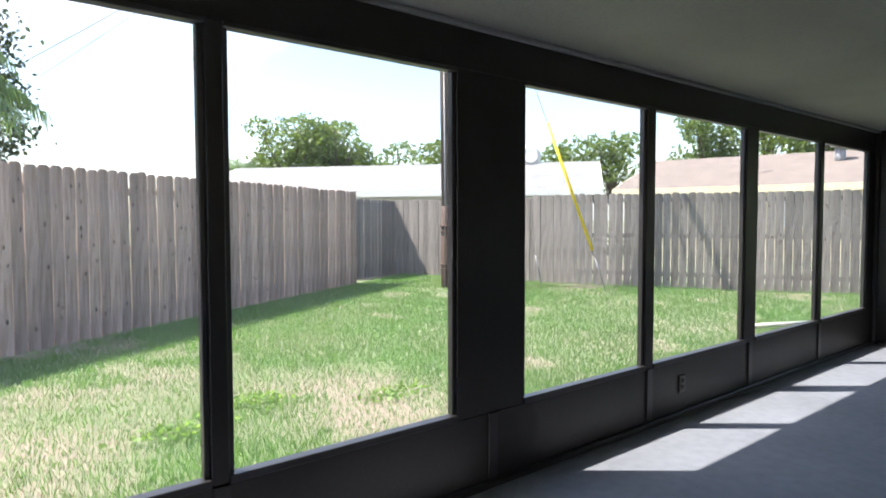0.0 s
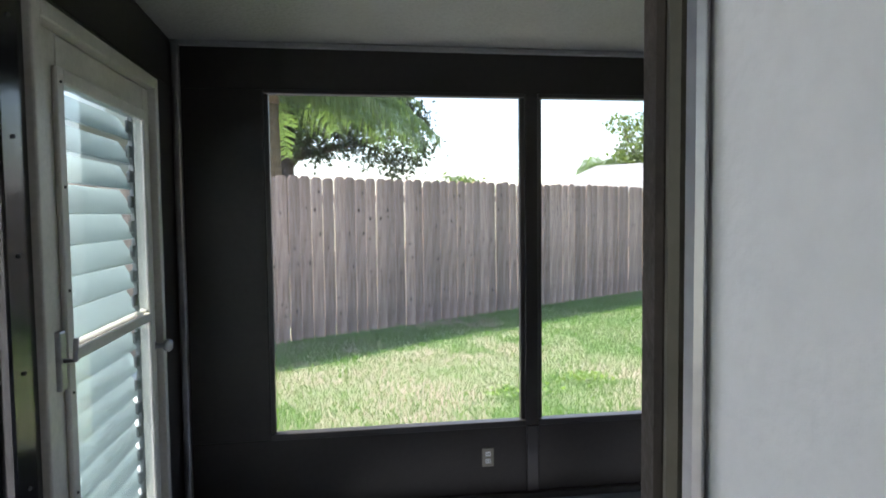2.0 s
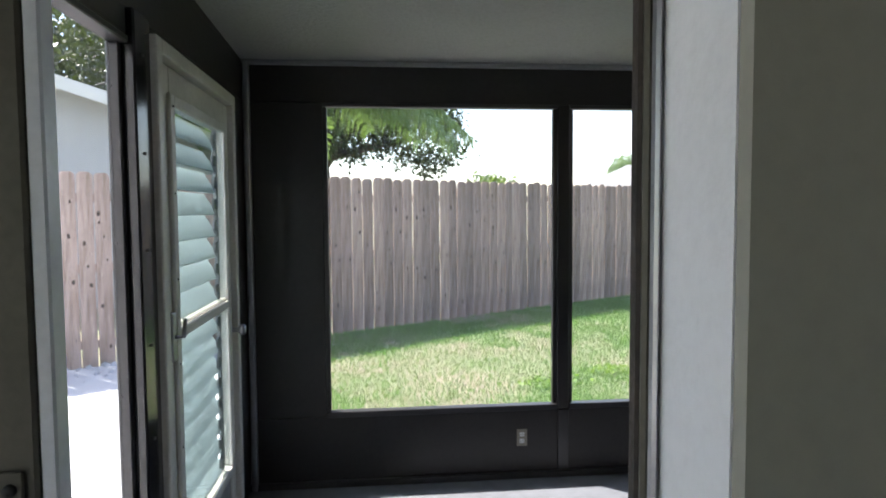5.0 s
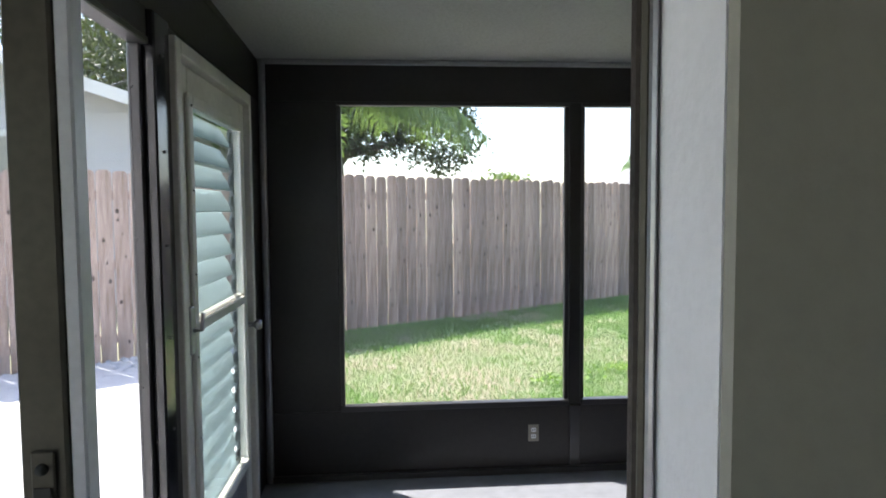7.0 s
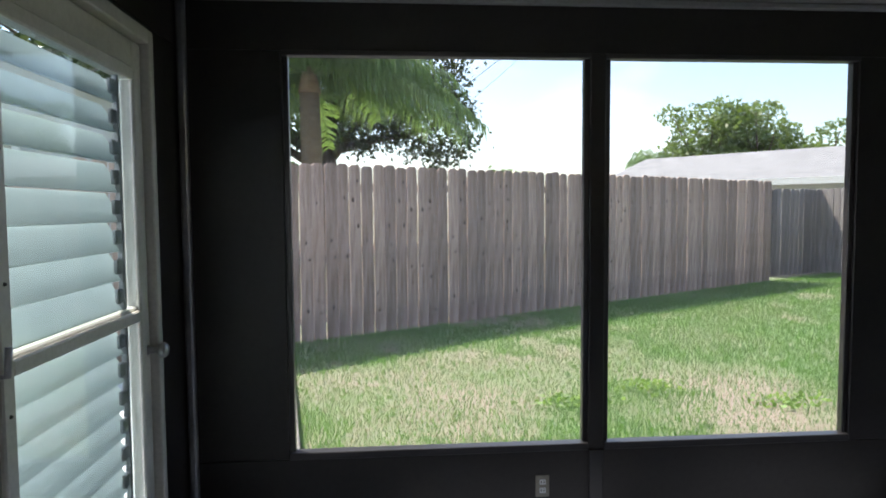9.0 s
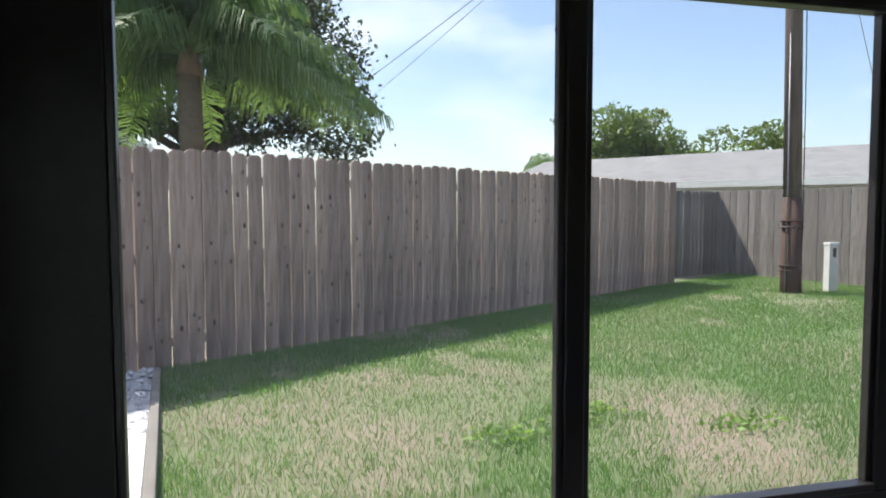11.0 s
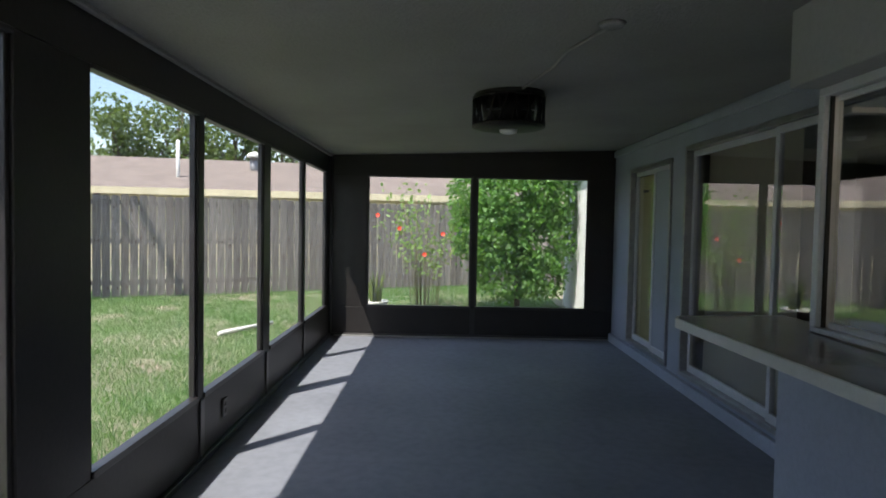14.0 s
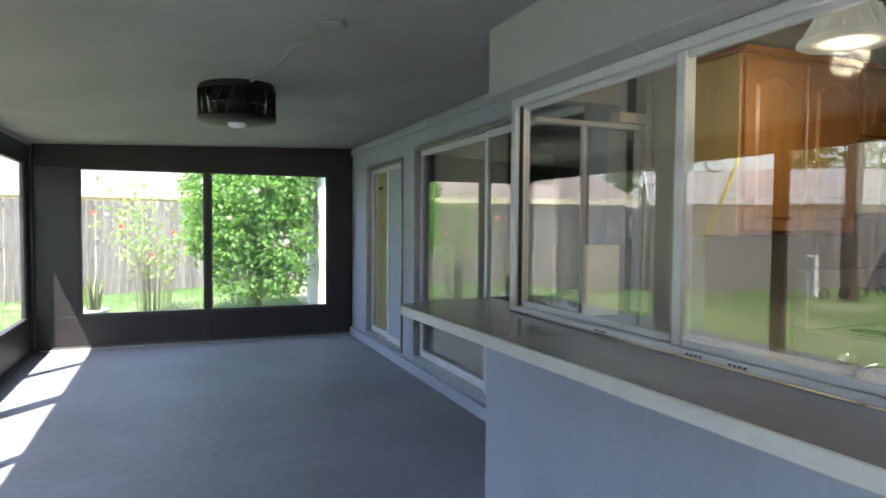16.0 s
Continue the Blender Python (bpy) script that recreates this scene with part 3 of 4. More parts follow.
part("cabinet_body", boxes((-0.62, -0.30, 0.0, 0.66, 0.29, 0.878), bevel=0.004), M_OAKWOOD, sink)
part("sink_rim", boxes((-0.42, -0.28, 0.921, 0.15, 0.14, 0.935), bevel=0.006), M_APPL, sink, "white raised sink rim")
fau = thing("faucet", "chrome kitchen faucet with round handle on the counter", "faucet", at=(1.40, -1.02, 0.936))
part("base", lathe([(0.0, 0), (0.035, 0), (0.032, 0.012), (0.018, 0.02), (0.016, 0.05), (0.026, 0.06), (0.028, 0.085), (0.018, 0.10), (0, 0.102)], 20), M_CHROME, fau)
part("spout", tube([(0, 0, 0.03), (-0.03, -0.04, 0.06), (-0.08, -0.10, 0.075), (-0.12, -0.15, 0.06)], 0.010, 0.009, 10), M_CHROME, fau)
paper = thing("white_board", "small blank white board leaning in the inner window", "board", at=(2.75, -1.12, 0.963))
part("panel", boxes((-0.006, -0.11, 0.0, 0.006, 0.11, 0.35), bevel=0.003), M_WHITE, paper)


def upper_cabinet(y0, y1, z0, z1):
    c = thing("wall_cabinet", "honey oak kitchen wall cabinet with arched panel doors", "cabinet", at=(2.24, (y0 + y1) / 2, z0), group="kitchen wall cabinets")
    w, h = (y1 - y0), z1 - z0
    part("body", boxes((-0.16, -w / 2 + 0.001, 0, 0.155, w / 2 - 0.001, h), bevel=0.003), M_OAKWOOD, c)
    part("crown", boxes((-0.185, -w / 2, h, 0.155, w / 2, h + 0.03), bevel=0.008, segs=2), M_OAKWOOD, c)
    n = 2
    dw = w / n
    for k in range(n):
        a, b = -w / 2 + k * dw + 0.02, -w / 2 + (k + 1) * dw - 0.012
        d = part("cabinet_door", boxes((-0.180, a, 0.02, -0.1605, b, h - 0.02), bevel=0.004), M_OAKWOOD, c)
        pts = [(a + 0.05, 0.07), (b - 0.05, 0.07), (b - 0.05, h - 0.13)]
        for q in range(9):
            u = q / 8
            pts.append((b - 0.05 + (a - b + 0.10) * u, h - 0.13 + 0.05 * math.sin(math.pi * u)))
        pts.append((a + 0.05, h - 0.13))
        bm = bmesh.new()
        lo = [bm.verts.new((-0.181, y, z)) for y, z in pts]
        hi = [bm.verts.new((-0.190, y + (0.012 if y < (a + b) / 2 else -0.012), z + (0.012 if z < h / 2 else -0.012))) for y, z in pts]
        bm.faces.new(hi)
        for q in range(len(pts)):
            bm.faces.new((lo[q], lo[(q + 1) % len(pts)], hi[(q + 1) % len(pts)], hi[q]))
        bmesh.ops.recalc_face_normals(bm, faces=bm.faces[:])
        part("raised_panel", bm, M_OAKWOOD, d)
    return c


c1 = upper_cabinet(-2.0, -1.30, 1.37, 2.12)
part("end_panel", boxes((-0.16, 0.351, 0.0, 0.155, 0.356, 0.745), bevel=0.001), M_OAKPALE, c1, "pale oak end panel")
upper_cabinet(-2.80, -2.01, 1.80, 2.12)
hood = thing("range_hood", "white enamel range hood under a wall cabinet", "range hood", at=(2.18, -2.4, 1.45))
part("body", boxes((-0.2, -0.38, 0.02, 0.215, 0.38, 0.345), bevel=0.012, segs=2), M_APPL, hood)
part("trim", boxes((-0.212, -0.38, 0.0, 0.215, 0.38, 0.019), bevel=0.004), M_MILL, hood)
rg = thing("kitchen_range", "white kitchen range with knobs along its back panel", "stove", at=(2.05, -2.4, 0.0))
part("body", boxes((-0.33, -0.38, 0.0, 0.34, 0.38, 0.90), bevel=0.01, segs=2), M_APPL, rg)
part("control_panel", boxes((0.26, -0.38, 0.902, 0.34, 0.38, 1.20), bevel=0.01, segs=2), M_APPL, rg, "white control panel with oak trim")
for k in range(5):
    bm = lathe([(0.0, 0), (0.028, 0), (0.024, 0.025), (0.0, 0.027)], 16)
    bmesh.ops.transform(bm, matrix=Matrix.Translation((0.259, -0.28 + 0.14 * k, 1.08)) @ pose(0, 0, 0, 0, -90, 0), verts=bm.verts[:])
    part("knob", bm, M_MILL, rg)
for dx, dy in ((-0.18, -0.19), (-0.18, 0.19), (0.08, -0.19), (0.08, 0.19)):
    bm = lathe([(0.055, 0), (0.085, 0.0), (0.085, 0.012), (0.055, 0.012)], 18)
    bmesh.ops.transform(bm, matrix=Matrix.Translation((dx, dy, 0.902)), verts=bm.verts[:])
    part("burner", bm, M_SLOT, rg)

pend = thing("pendant_lamp", "lit pendant lamp with bell-shaped ribbed glass shade", "lamp", at=(1.56, -1.20, 2.01))
sh = lathe([(0.150, 0.0), (0.148, 0.012), (0.125, 0.03), (0.105, 0.065), (0.085, 0.11), (0.05, 0.135), (0.03, 0.14), (0.028, 0.135), (0.048, 0.128), (0.08, 0.105), (0.10, 0.062), (0.12, 0.027), (0.14, 0.004)], 36)
part("shade", sh, M_SHADE, pend, "frosted glass bell shade")
for k in range(18):
    a = 2 * math.pi * k / 18
    part("rib", tube([(0.127 * math.cos(a), 0.127 * math.sin(a), 0.03), (0.108 * math.cos(a), 0.108 * math.sin(a), 0.065), (0.088 * math.cos(a), 0.088 * math.sin(a), 0.11)], 0.004, 0.003, 5), M_SHADE, pend)
part("bulb", lathe([(0.0, 0.0), (0.022, 0.006), (0.034, 0.03), (0.030, 0.05), (0.016, 0.075), (0.014, 0.09), (0, 0.091)], 18), M_BULB, pend, "glowing bulb")
part("stem", tube([(0, 0, 0.14), (0, 0, 0.41)], 0.008), M_MILL, pend)
kl = new("kitchen_light", bpy.data.lights.new("kitchen_light", "POINT"))
kl.location, kl.data.energy, kl.data.color, kl.data.shadow_soft_size = (1.56, -1.20, 1.96), 1.9, (1.0, 0.84, 0.58), 0.06

# ---- house wall along the porch ----
DX0, DX1, DZ0, DZ1 = 3.02, 5.78, 0.13, 2.125
X2, X3 = 6.12, 7.41
structure("wall_south", boxes((DX1, HOUSE - 0.12, 0, X2, HOUSE, 2.42), (X3, HOUSE - 0.12, 0, EAST + 0.06, HOUSE, 2.42),
                              (KX, HOUSE - 0.12, DZ1, DX1, HOUSE, 2.42), (X2, HOUSE - 0.12, 2.06, X3, HOUSE, 2.42),
                              (KX, HOUSE - 0.12, 0, DX1, HOUSE, DZ0), (X2, HOUSE - 0.12, 0, X3, HOUSE, 0.12),
                              (KX, HOUSE - 0.12, DZ0, DX0, HOUSE, DZ1)), M_WALL, "blue-grey painted house wall along the porch")
structure("wall_family_east", boxes((EAST - 0.02, -4.2, 0, EAST + 0.06, HOUSE - 0.122, 2.42)), M_INT, "plain indoor wall")
structure("wall_exterior", boxes((EAST + 0.062, HOUSE - 0.12, -0.1, 11.2, HOUSE + 0.01, 2.5)), M_WHITE, "white stucco outer house wall")
structure("trim_crown", boxes((KX, HOUSE + 0.001, 2.255, EAST - 0.02, HOUSE + 0.03, 2.33), bevel=0.008, segs=2), M_WALL, "painted crown moulding")
structure("baseboard", boxes((KX, HOUSE + 0.001, 0, EAST - 0.06, HOUSE + 0.05, 0.10), bevel=0.006), M_WALL, "blue-grey painted wall kerb")


def slider(name, label, x0, x1, z0, z1, mids, glass_bays):
    w = thing(name, label, "sliding door", kind="structure")
    y0, y1 = HOUSE - 0.07, HOUSE + 0.022
    part("door_frame", boxes((x0, y0, z0, x0 + 0.035, y1, z1), (x1 - 0.035, y0, z0, x1, y1, z1), (x0 + 0.035, y0, z1 - 0.04, x1 - 0.035, y1, z1), (x0 + 0.035, y0, z0, x1 - 0.035, y1, z0 + 0.035), bevel=0.004), M_MILL, w)
    xs = [x0 + 0.035] + list(mids) + [x1 - 0.035]
    for k, (a, b) in enumerate(zip(xs, xs[1:])):
        dy = 0.0 if k % 2 else 0.032
        part("sash", boxes((a, y0 + dy, z0 + 0.037, a + 0.045, y0 + dy + 0.03, z1 - 0.042), (b - 0.045, y0 + dy, z0 + 0.037, b, y0 + dy + 0.03, z1 - 0.042), (a + 0.045, y0 + dy, z1 - 0.09, b - 0.045, y0 + dy + 0.03, z1 - 0.042), (a + 0.045, y0 + dy, z0 + 0.037, b - 0.045, y0 + dy + 0.03, z0 + 0.10), bevel=0.004), M_ALU, w)
        if k in glass_bays:
            part("pane", boxes((a + 0.045, y0 + dy + 0.013, z0 + 0.10, b - 0.045, y0 + dy + 0.017, z1 - 0.09)), M_GLASS, w, "clear glass mirroring the yard")
        else:
            part("infill_panel", boxes((a + 0.045, y0 + dy + 0.010, z0 + 0.10, b - 0.045, y0 + dy + 0.020, z1 - 0.09)), M_WALL, w, "blue-grey painted infill panel")
    return w


slider("door_3", "white aluminium sliding glass door reflecting the fence", DX0, DX1, DZ0, DZ1, [4.32], (0, 1))
slider("door_4", "narrow sliding door with pale yellow pane and painted panel", X2, X3, 0.12, 2.06, [6.68], (1,))
yb = thing("window_shade", "pale yellow shade behind the narrow door's glass", "shade", at=(7.04, HOUSE - 0.085, 0.19))
part("fabric", boxes((-0.33, -0.006, 0.0, 0.33, 0.004, 1.80), bevel=0.001), M_YELBLIND, yb)
part("tag", boxes((0.02, 0.0052, 1.60, 0.20, 0.007, 1.63)), M_SLOT, yb, "small dark tag")
vb = thing("vertical_blinds", "beige vertical blinds hanging behind sliding glass door", "blinds", at=(4.95, HOUSE - 0.16, 2.09))
part("head_rail", boxes((-0.66, -0.02, 0.0, 0.72, 0.042, 0.04), bevel=0.004), M_ALU, vb)
for k in range(15):
    bm = boxes((-0.045, -0.001, -1.92, 0.045, 0.001, -0.002))
    bmesh.ops.transform(bm, matrix=pose(-0.62 + k * 0.092, 0, 0, 0, 0, 18), verts=bm.verts[:])
    part("slat", bm, M_BLIND, vb)

# ceiling fan light and its cable
fan = thing("ceiling_fan_light", "dark caged drum ceiling fan with small light", "ceiling fan", at=(4.49, 0.457, ceil_z(0.457)))
part("canopy", lathe([(0.0, 0.01), (0.232, 0.01), (0.236, -0.02), (0.22, -0.03), (0.0, -0.03)], 32), M_FAN, fan)
for z in (-0.035, -0.215):
    part("hoop", lathe([(0.226, z - 0.009), (0.244, z - 0.009), (0.244, z + 0.009), (0.226, z + 0.009), (0.226, z - 0.009)], 36), M_FAN, fan)
for k in range(34):
    a0 = 2 * math.pi * k / 34
    a1 = a0 + (0.22 if k % 2 else -0.18) * (1 + 0.4 * math.sin(k * 2.1))
    part("cage_bar", tube([(0.236 * math.cos(a0), 0.236 * math.sin(a0), -0.21), (0.236 * math.cos((a0 + a1) / 2), 0.236 * math.sin((a0 + a1) / 2), -0.12), (0.236 * math.cos(a1), 0.236 * math.sin(a1), -0.035)], 0.009, 0.009, 5), M_FAN, fan)
part("bottom_plate", lathe([(0.0, -0.222), (0.232, -0.222), (0.22, -0.232), (0.10, -0.238), (0.0, -0.238)], 32), M_FAN, fan)
part("motor", lathe([(0.0, -0.03), (0.15, -0.03), (0.17, -0.08), (0.17, -0.16), (0.10, -0.20), (0.0, -0.20)], 24), M_FAN, fan)
for k in range(5):
    bm = boxes((0.165, -0.045, -0.132, 0.215, 0.045, -0.126), bevel=0.002)
    bmesh.ops.transform(bm, matrix=pose(0, 0, 0, 0, 0, 72 * k), verts=bm.verts[:])
    part("blade", bm, M_MILL, fan)
part("diffuser", lathe([(0.0, -0.268), (0.03, -0.266), (0.055, -0.258), (0.062, -0.239), (0.0, -0.2385)], 24), M_WHITE, fan, "small white light diffuser")
cz = [(4.3, 0.40), (4.05, 0.35), (3.7, 0.29), (3.4, 0.28), (3.15, 0.21), (2.98, 0.17)]
cable = thing("ceiling_cable", "grey painted cable conduit running along the ceiling", "cable", at=(3.4, 0.3, ceil_z(0.3)))
part("conduit", tube([(x - 3.4, y - 0.3, ceil_z(y) - ceil_z(0.3) - 0.009) for x, y in cz], 0.010), M_CEIL, cable)
part("junction_cap", lathe([(0.0, -0.02), (0.05, -0.018), (0.06, 0.0), (0.0, 0.005)], 18), M_CEIL, cable).location = (-0.42, -0.13, 0.004)


def outlet(x, y, z, group="wall outlets"):
    o = thing("wall_outlet", "ivory duplex electrical outlet on dark panel", "outlet", at=(x, y, z), group=group)
    part("plate", boxes((-0.036, -0.007, -0.058, 0.036, 0.0, 0.058), bevel=0.004, segs=2), M_PLATE, o)
    for dz in (-0.022, 0.022):
        s = part("socket", boxes((-0.016, -0.010, dz - 0.014, 0.016, -0.0072, dz + 0.014), bevel=0.003), M_WHITE, o)
        for dx in (-0.007, 0.007):
            part("slot", boxes((dx - 0.002, -0.0115, dz - 0.005, dx + 0.002, -0.0102, dz + 0.006)), M_SLOT, s)
    return o


outlet(0.885, FRONT - 0.001, 0.222).scale = (0.82, 0.82, 0.82)
dk = thing("wall_outlet", "dark painted electrical outlet cover on kick panel", "outlet", at=(4.25, FRONT - 0.001, 0.215))
part("plate", boxes((-0.036, -0.010, -0.058, 0.036, 0.0, 0.058), bevel=0.004, segs=2), M_POST, dk)
for dz in (-0.022, 0.022):
    part("socket", boxes((-0.016, -0.014, dz - 0.014, 0.016, -0.0102, dz + 0.014), bevel=0.003), M_SLOT, dk)

# ---- yard ----
def ground_sheet():
    xs = sorted(set([-400, -150, -60, -25] + list(np.arange(-12, 24, 0.75)) + [30, 60, 150, 400]))
    ys = sorted(set([-400, -150, -60, -25] + list(np.arange(-12, 26, 0.75)) + [30, 60, 150, 400]))
    bm = bmesh.new()
    grid = []
    for y in ys:
        row = []
        for x in xs:
            inside = -2.5 < x < 8.2 and -4.5 < y < 2.4
            z = -0.15 if inside else ground_z(x, y) + 0.02 * noise.noise((x * 0.6, y * 0.6, 0))
            row.append(bm.verts.new((x, y, z)))
        grid.append(row)
    for j in range(len(ys) - 1):
        for i in range(len(xs) - 1):
            bm.faces.new((grid[j][i], grid[j][i + 1], grid[j + 1][i + 1], grid[j + 1][i])).smooth = True
    return bm


structure("ground", ground_sheet(), M_LAWN, "patchy lawn of green and dry grass")


def fence_y(x):
    return 6.53 + 0.595 * x


def blades(name, material, pts, height, width, label):
    n = len(pts)
    h = height * rng.uniform(0.5, 1.5, n)
    ang = rng.uniform(0, 2 * np.pi, n)
    lean = rng.uniform(0.1, 0.9, n) * h
    la = rng.uniform(0, 2 * np.pi, n)
    w = width * rng.uniform(0.6, 1.4, n)
    p = np.array(pts)
    dx, dy = np.cos(ang) * w, np.sin(ang) * w
    mid = p + np.stack([np.cos(la) * lean * 0.35, np.sin(la) * lean * 0.35, h * 0.6], 1)
    tip = p + np.stack([np.cos(la) * lean, np.sin(la) * lean, h], 1)
    off = np.stack([dx, dy, np.zeros(n)], 1)
    v = np.stack([p - off, p + off, mid + off * 0.7, mid - off * 0.7, tip], 1).reshape(-1, 3)
    k = np.arange(n) * 5
    f = np.stack([k, k + 1, k + 2, k + 3], 1).tolist() + np.stack([k + 3, k + 2, k + 4], 1).tolist()
    me = bpy.data.meshes.new(name)
    me.from_pydata(v.tolist(), [], f)
    ob = part(name, me, material)
    return tagged(ob, label, "grass", kind="stuff")


def lawn():
    green, dry = [], []
    while len(green) + len(dry) < 330000:
        x, y = rng.uniform(-1.2, 14), rng.uniform(-1.1, 12.0)
        if y < 2.5 and x < 8.3:
            continue
        if rng.random() > min(1.0, 3.2 / math.hypot(x - 0.5, y - 0.3)) and rng.random() > 0.25:
            continue
        if y > fence_y(x) - 0.05 or x > 9.8 + (8.5 - y) * 0.52 + 1.0 or x < gravel_edge(y) + 0.06:
            continue
        q = noise.noise((x * 0.75, y * 0.75, 3.1)) + 0.5 * noise.noise((x * 2.1, y * 2.1, 8.0))
        q += 0.42 * min(1.0, max(0.0, (x - 2.0) / 2.5)) - 0.16
        dist = fence_y(x) - y
        if dist < 1.4:
            q += 0.3
        elif y < 5.0 and 0.0 < x < 3.4:
            q -= 0.16
        if q < -0.10 and rng.random() < 0.62:
            if rng.random() < 0.5:
                dry.append((x, y, ground_z(x, y)))
        else:
            green.append((x, y, ground_z(x, y)))
    blades("grass", M_GRASS, green, 0.043, 0.0021, "green lawn grass blades")
    blades("dry_grass", M_STRAW, dry, 0.020, 0.0020, "short straw-coloured dry grass")


def gravel_edge(y):
    return -0.32 - (y - 3.2) * 0.17


lawn()
# low broad-leaved weed patches in the lawn
for wx, wy in ((2.15, 4.3), (1.5, 4.0), (3.0, 3.9)):
    c = rng.normal(size=(130, 3)) * np.array([0.12, 0.09, 0.010]) + np.array([wx, wy, ground_z(wx, wy) + 0.045])
    tagged(part("weed_patch", cloud_of_leaves("weed_patch", c, 0.022, rng, 0.6), M_HIB), "patch of low broad-leaved weeds in lawn", "weeds", kind="stuff")
# concrete edging strip and white gravel
ed = structure("gravel_edging", prism([(gravel_edge(2.4), 2.4), (gravel_edge(2.4) + 0.06, 2.4), (gravel_edge(6.1) + 0.06, 6.1), (gravel_edge(6.1), 6.1)], -0.08, 0.085, 0.01), M_CONC, "weathered concrete edging strip")


def gravel_bed():
    pts = []
    while len(pts) < 9000:
        x, y = rng.uniform(-4.5, -0.3), rng.uniform(-2.5, 6.3)
        if x > gravel_edge(y) - 0.01 or y > fence_y(x) - 0.02 or (y < 2.45 and x > -0.66):
            continue
        pts.append((x, y))
    base = [(1, 0, 0), (-1, 0, 0), (0, 1, 0), (0, -1, 0), (0, 0, 1), (0, 0, -1)]
    tri = [(0, 2, 4), (2, 1, 4), (1, 3, 4), (3, 0, 4), (2, 0, 5), (1, 2, 5), (3, 1, 5), (0, 3, 5)]
    v, f = [], []
    for x, y in pts:
        s = rng.uniform(0.018, 0.036)
        o = len(v)
        a = rng.uniform(0, 6.28)
        sx, sy, sz = s * rng.uniform(0.8, 1.4), s * rng.uniform(0.8, 1.4), s * rng.uniform(0.5, 0.9)
        for bx, by, bz in base:
            px, py = bx * sx, by * sy
            v.append((x + px * math.cos(a) - py * math.sin(a), y + px * math.sin(a) + py * math.cos(a), ground_z(x, y) + 0.03 + bz * sz + rng.uniform(-0.005, 0.005)))
        f += [(o + p, o + q, o + r) for p, q, r in tri]
    me = bpy.data.meshes.new("gravel")
    me.from_pydata(v, [], f)
    return me


tagged(part("gravel", gravel_bed(), M_GRAVEL), "white marble gravel bed beside the fence", "gravel", kind="stuff")
structure("gravel_bedding", prism([(-6, -3), (WEST - 0.09, -3), (WEST - 0.09, 2.4), (gravel_edge(2.4) - 0.004, 2.4), (gravel_edge(6.1) - 0.004, 6.1), (-1.4, 5.6), (-6, 2.9)], -0.10, 0.062), M_GRAVEL, "bed of crushed white stone")


# ---- fences ----
def board_mesh(name, w, h, t, r):
    """A dog-eared board with a slight cup and a few shallow knots."""
    c = 0.028
    pts = [(-w / 2, 0), (w / 2, 0), (w / 2, h - c), (w / 2 - c, h), (-w / 2 + c, h), (-w / 2, h - c)]
    bm = bmesh.new()
    lo = [bm.verts.new((x, -t / 2, z)) for x, z in pts]
    hi = [bm.verts.new((x, t / 2, z)) for x, z in pts]
    bm.faces.new(lo), bm.faces.new(hi[::-1])
    for i in range(6):
        bm.faces.new((lo[i], hi[i], hi[(i + 1) % 6], lo[(i + 1) % 6]))
    for k in range(r.randint(2, 6)):
        kx, kz, kr = r.uniform(-w * 0.3, w * 0.3), r.uniform(0.15, h - 0.15), r.uniform(0.008, 0.021)
        vs = [bm.verts.new((kx + kr * math.cos(a) * 0.8, -t / 2 - 0.0012, kz + kr * math.sin(a) * 1.3)) for a in (0, 1.05, 2.1, 3.14, 4.2, 5.25)]
        fc = bm.faces.new(vs)
        fc.material_index = 1
    bmesh.ops.recalc_face_normals(bm, faces=bm.faces[:])
    return mesh_of(name, bm)


def fence(label, a, b, h, material, seed, gap=0.006, base=-0.03, width=0.14, rails_front=False):
    r = random.Random(seed)
    a, b = Vector((*a, 0)), Vector((*b, 0))
    run = (b - a).length
    d = (b - a).normalized()
    yaw = math.degrees(math.atan2(d.y, d.x))
    f = thing("fence", label, "fence", at=(a.x, a.y, ground_z(a.x, a.y)))
    f.rotation_euler.z = radians(yaw)
    kinds = []
    for k in range(14):
        me = board_mesh("board", width - gap, h, 0.018, r)
        me.materials.append(material), me.materials.append(M_KNOT)
        kinds.append(me)
    n = math.ceil(run / width)
    for k in range(n):
        x = (k + 0.5) * width
        p = a + d * x
        ob = part("board", kinds[r.randrange(14)], material, f)
        ob.location = (x + r.uniform(-0.003, 0.003), r.uniform(-0.004, 0.004), ground_z(p.x, p.y) - ground_z(a.x, a.y) + base + r.uniform(-0.012, 0.012))
        ob.rotation_euler = (radians(r.uniform(-0.4, 0.4)), radians(r.uniform(-0.2, 0.2)), radians(r.uniform(-2.5, 2.5)))
    for z in (0.25, 0.95, 1.6):
        bm = boxes((0, 0.016, z - 0.04, run, 0.054, z + 0.04))
        for v in bm.verts:
            p = a + d * v.co.x
            v.co.z += ground_z(p.x, p.y) - ground_z(a.x, a.y)
        part("rail", bm, material, f)
    for k in range(int(run / 2.4) + 1):
        x = min(run - 0.05, k * 2.4 + 0.05)
        p = a + d * x
        part("post", boxes((x - 0.045, 0.056, ground_z(p.x, p.y) - ground_z(a.x, a.y) - 0.02, x + 0.045, 0.146, h - 0.05)), material, f)
    return f


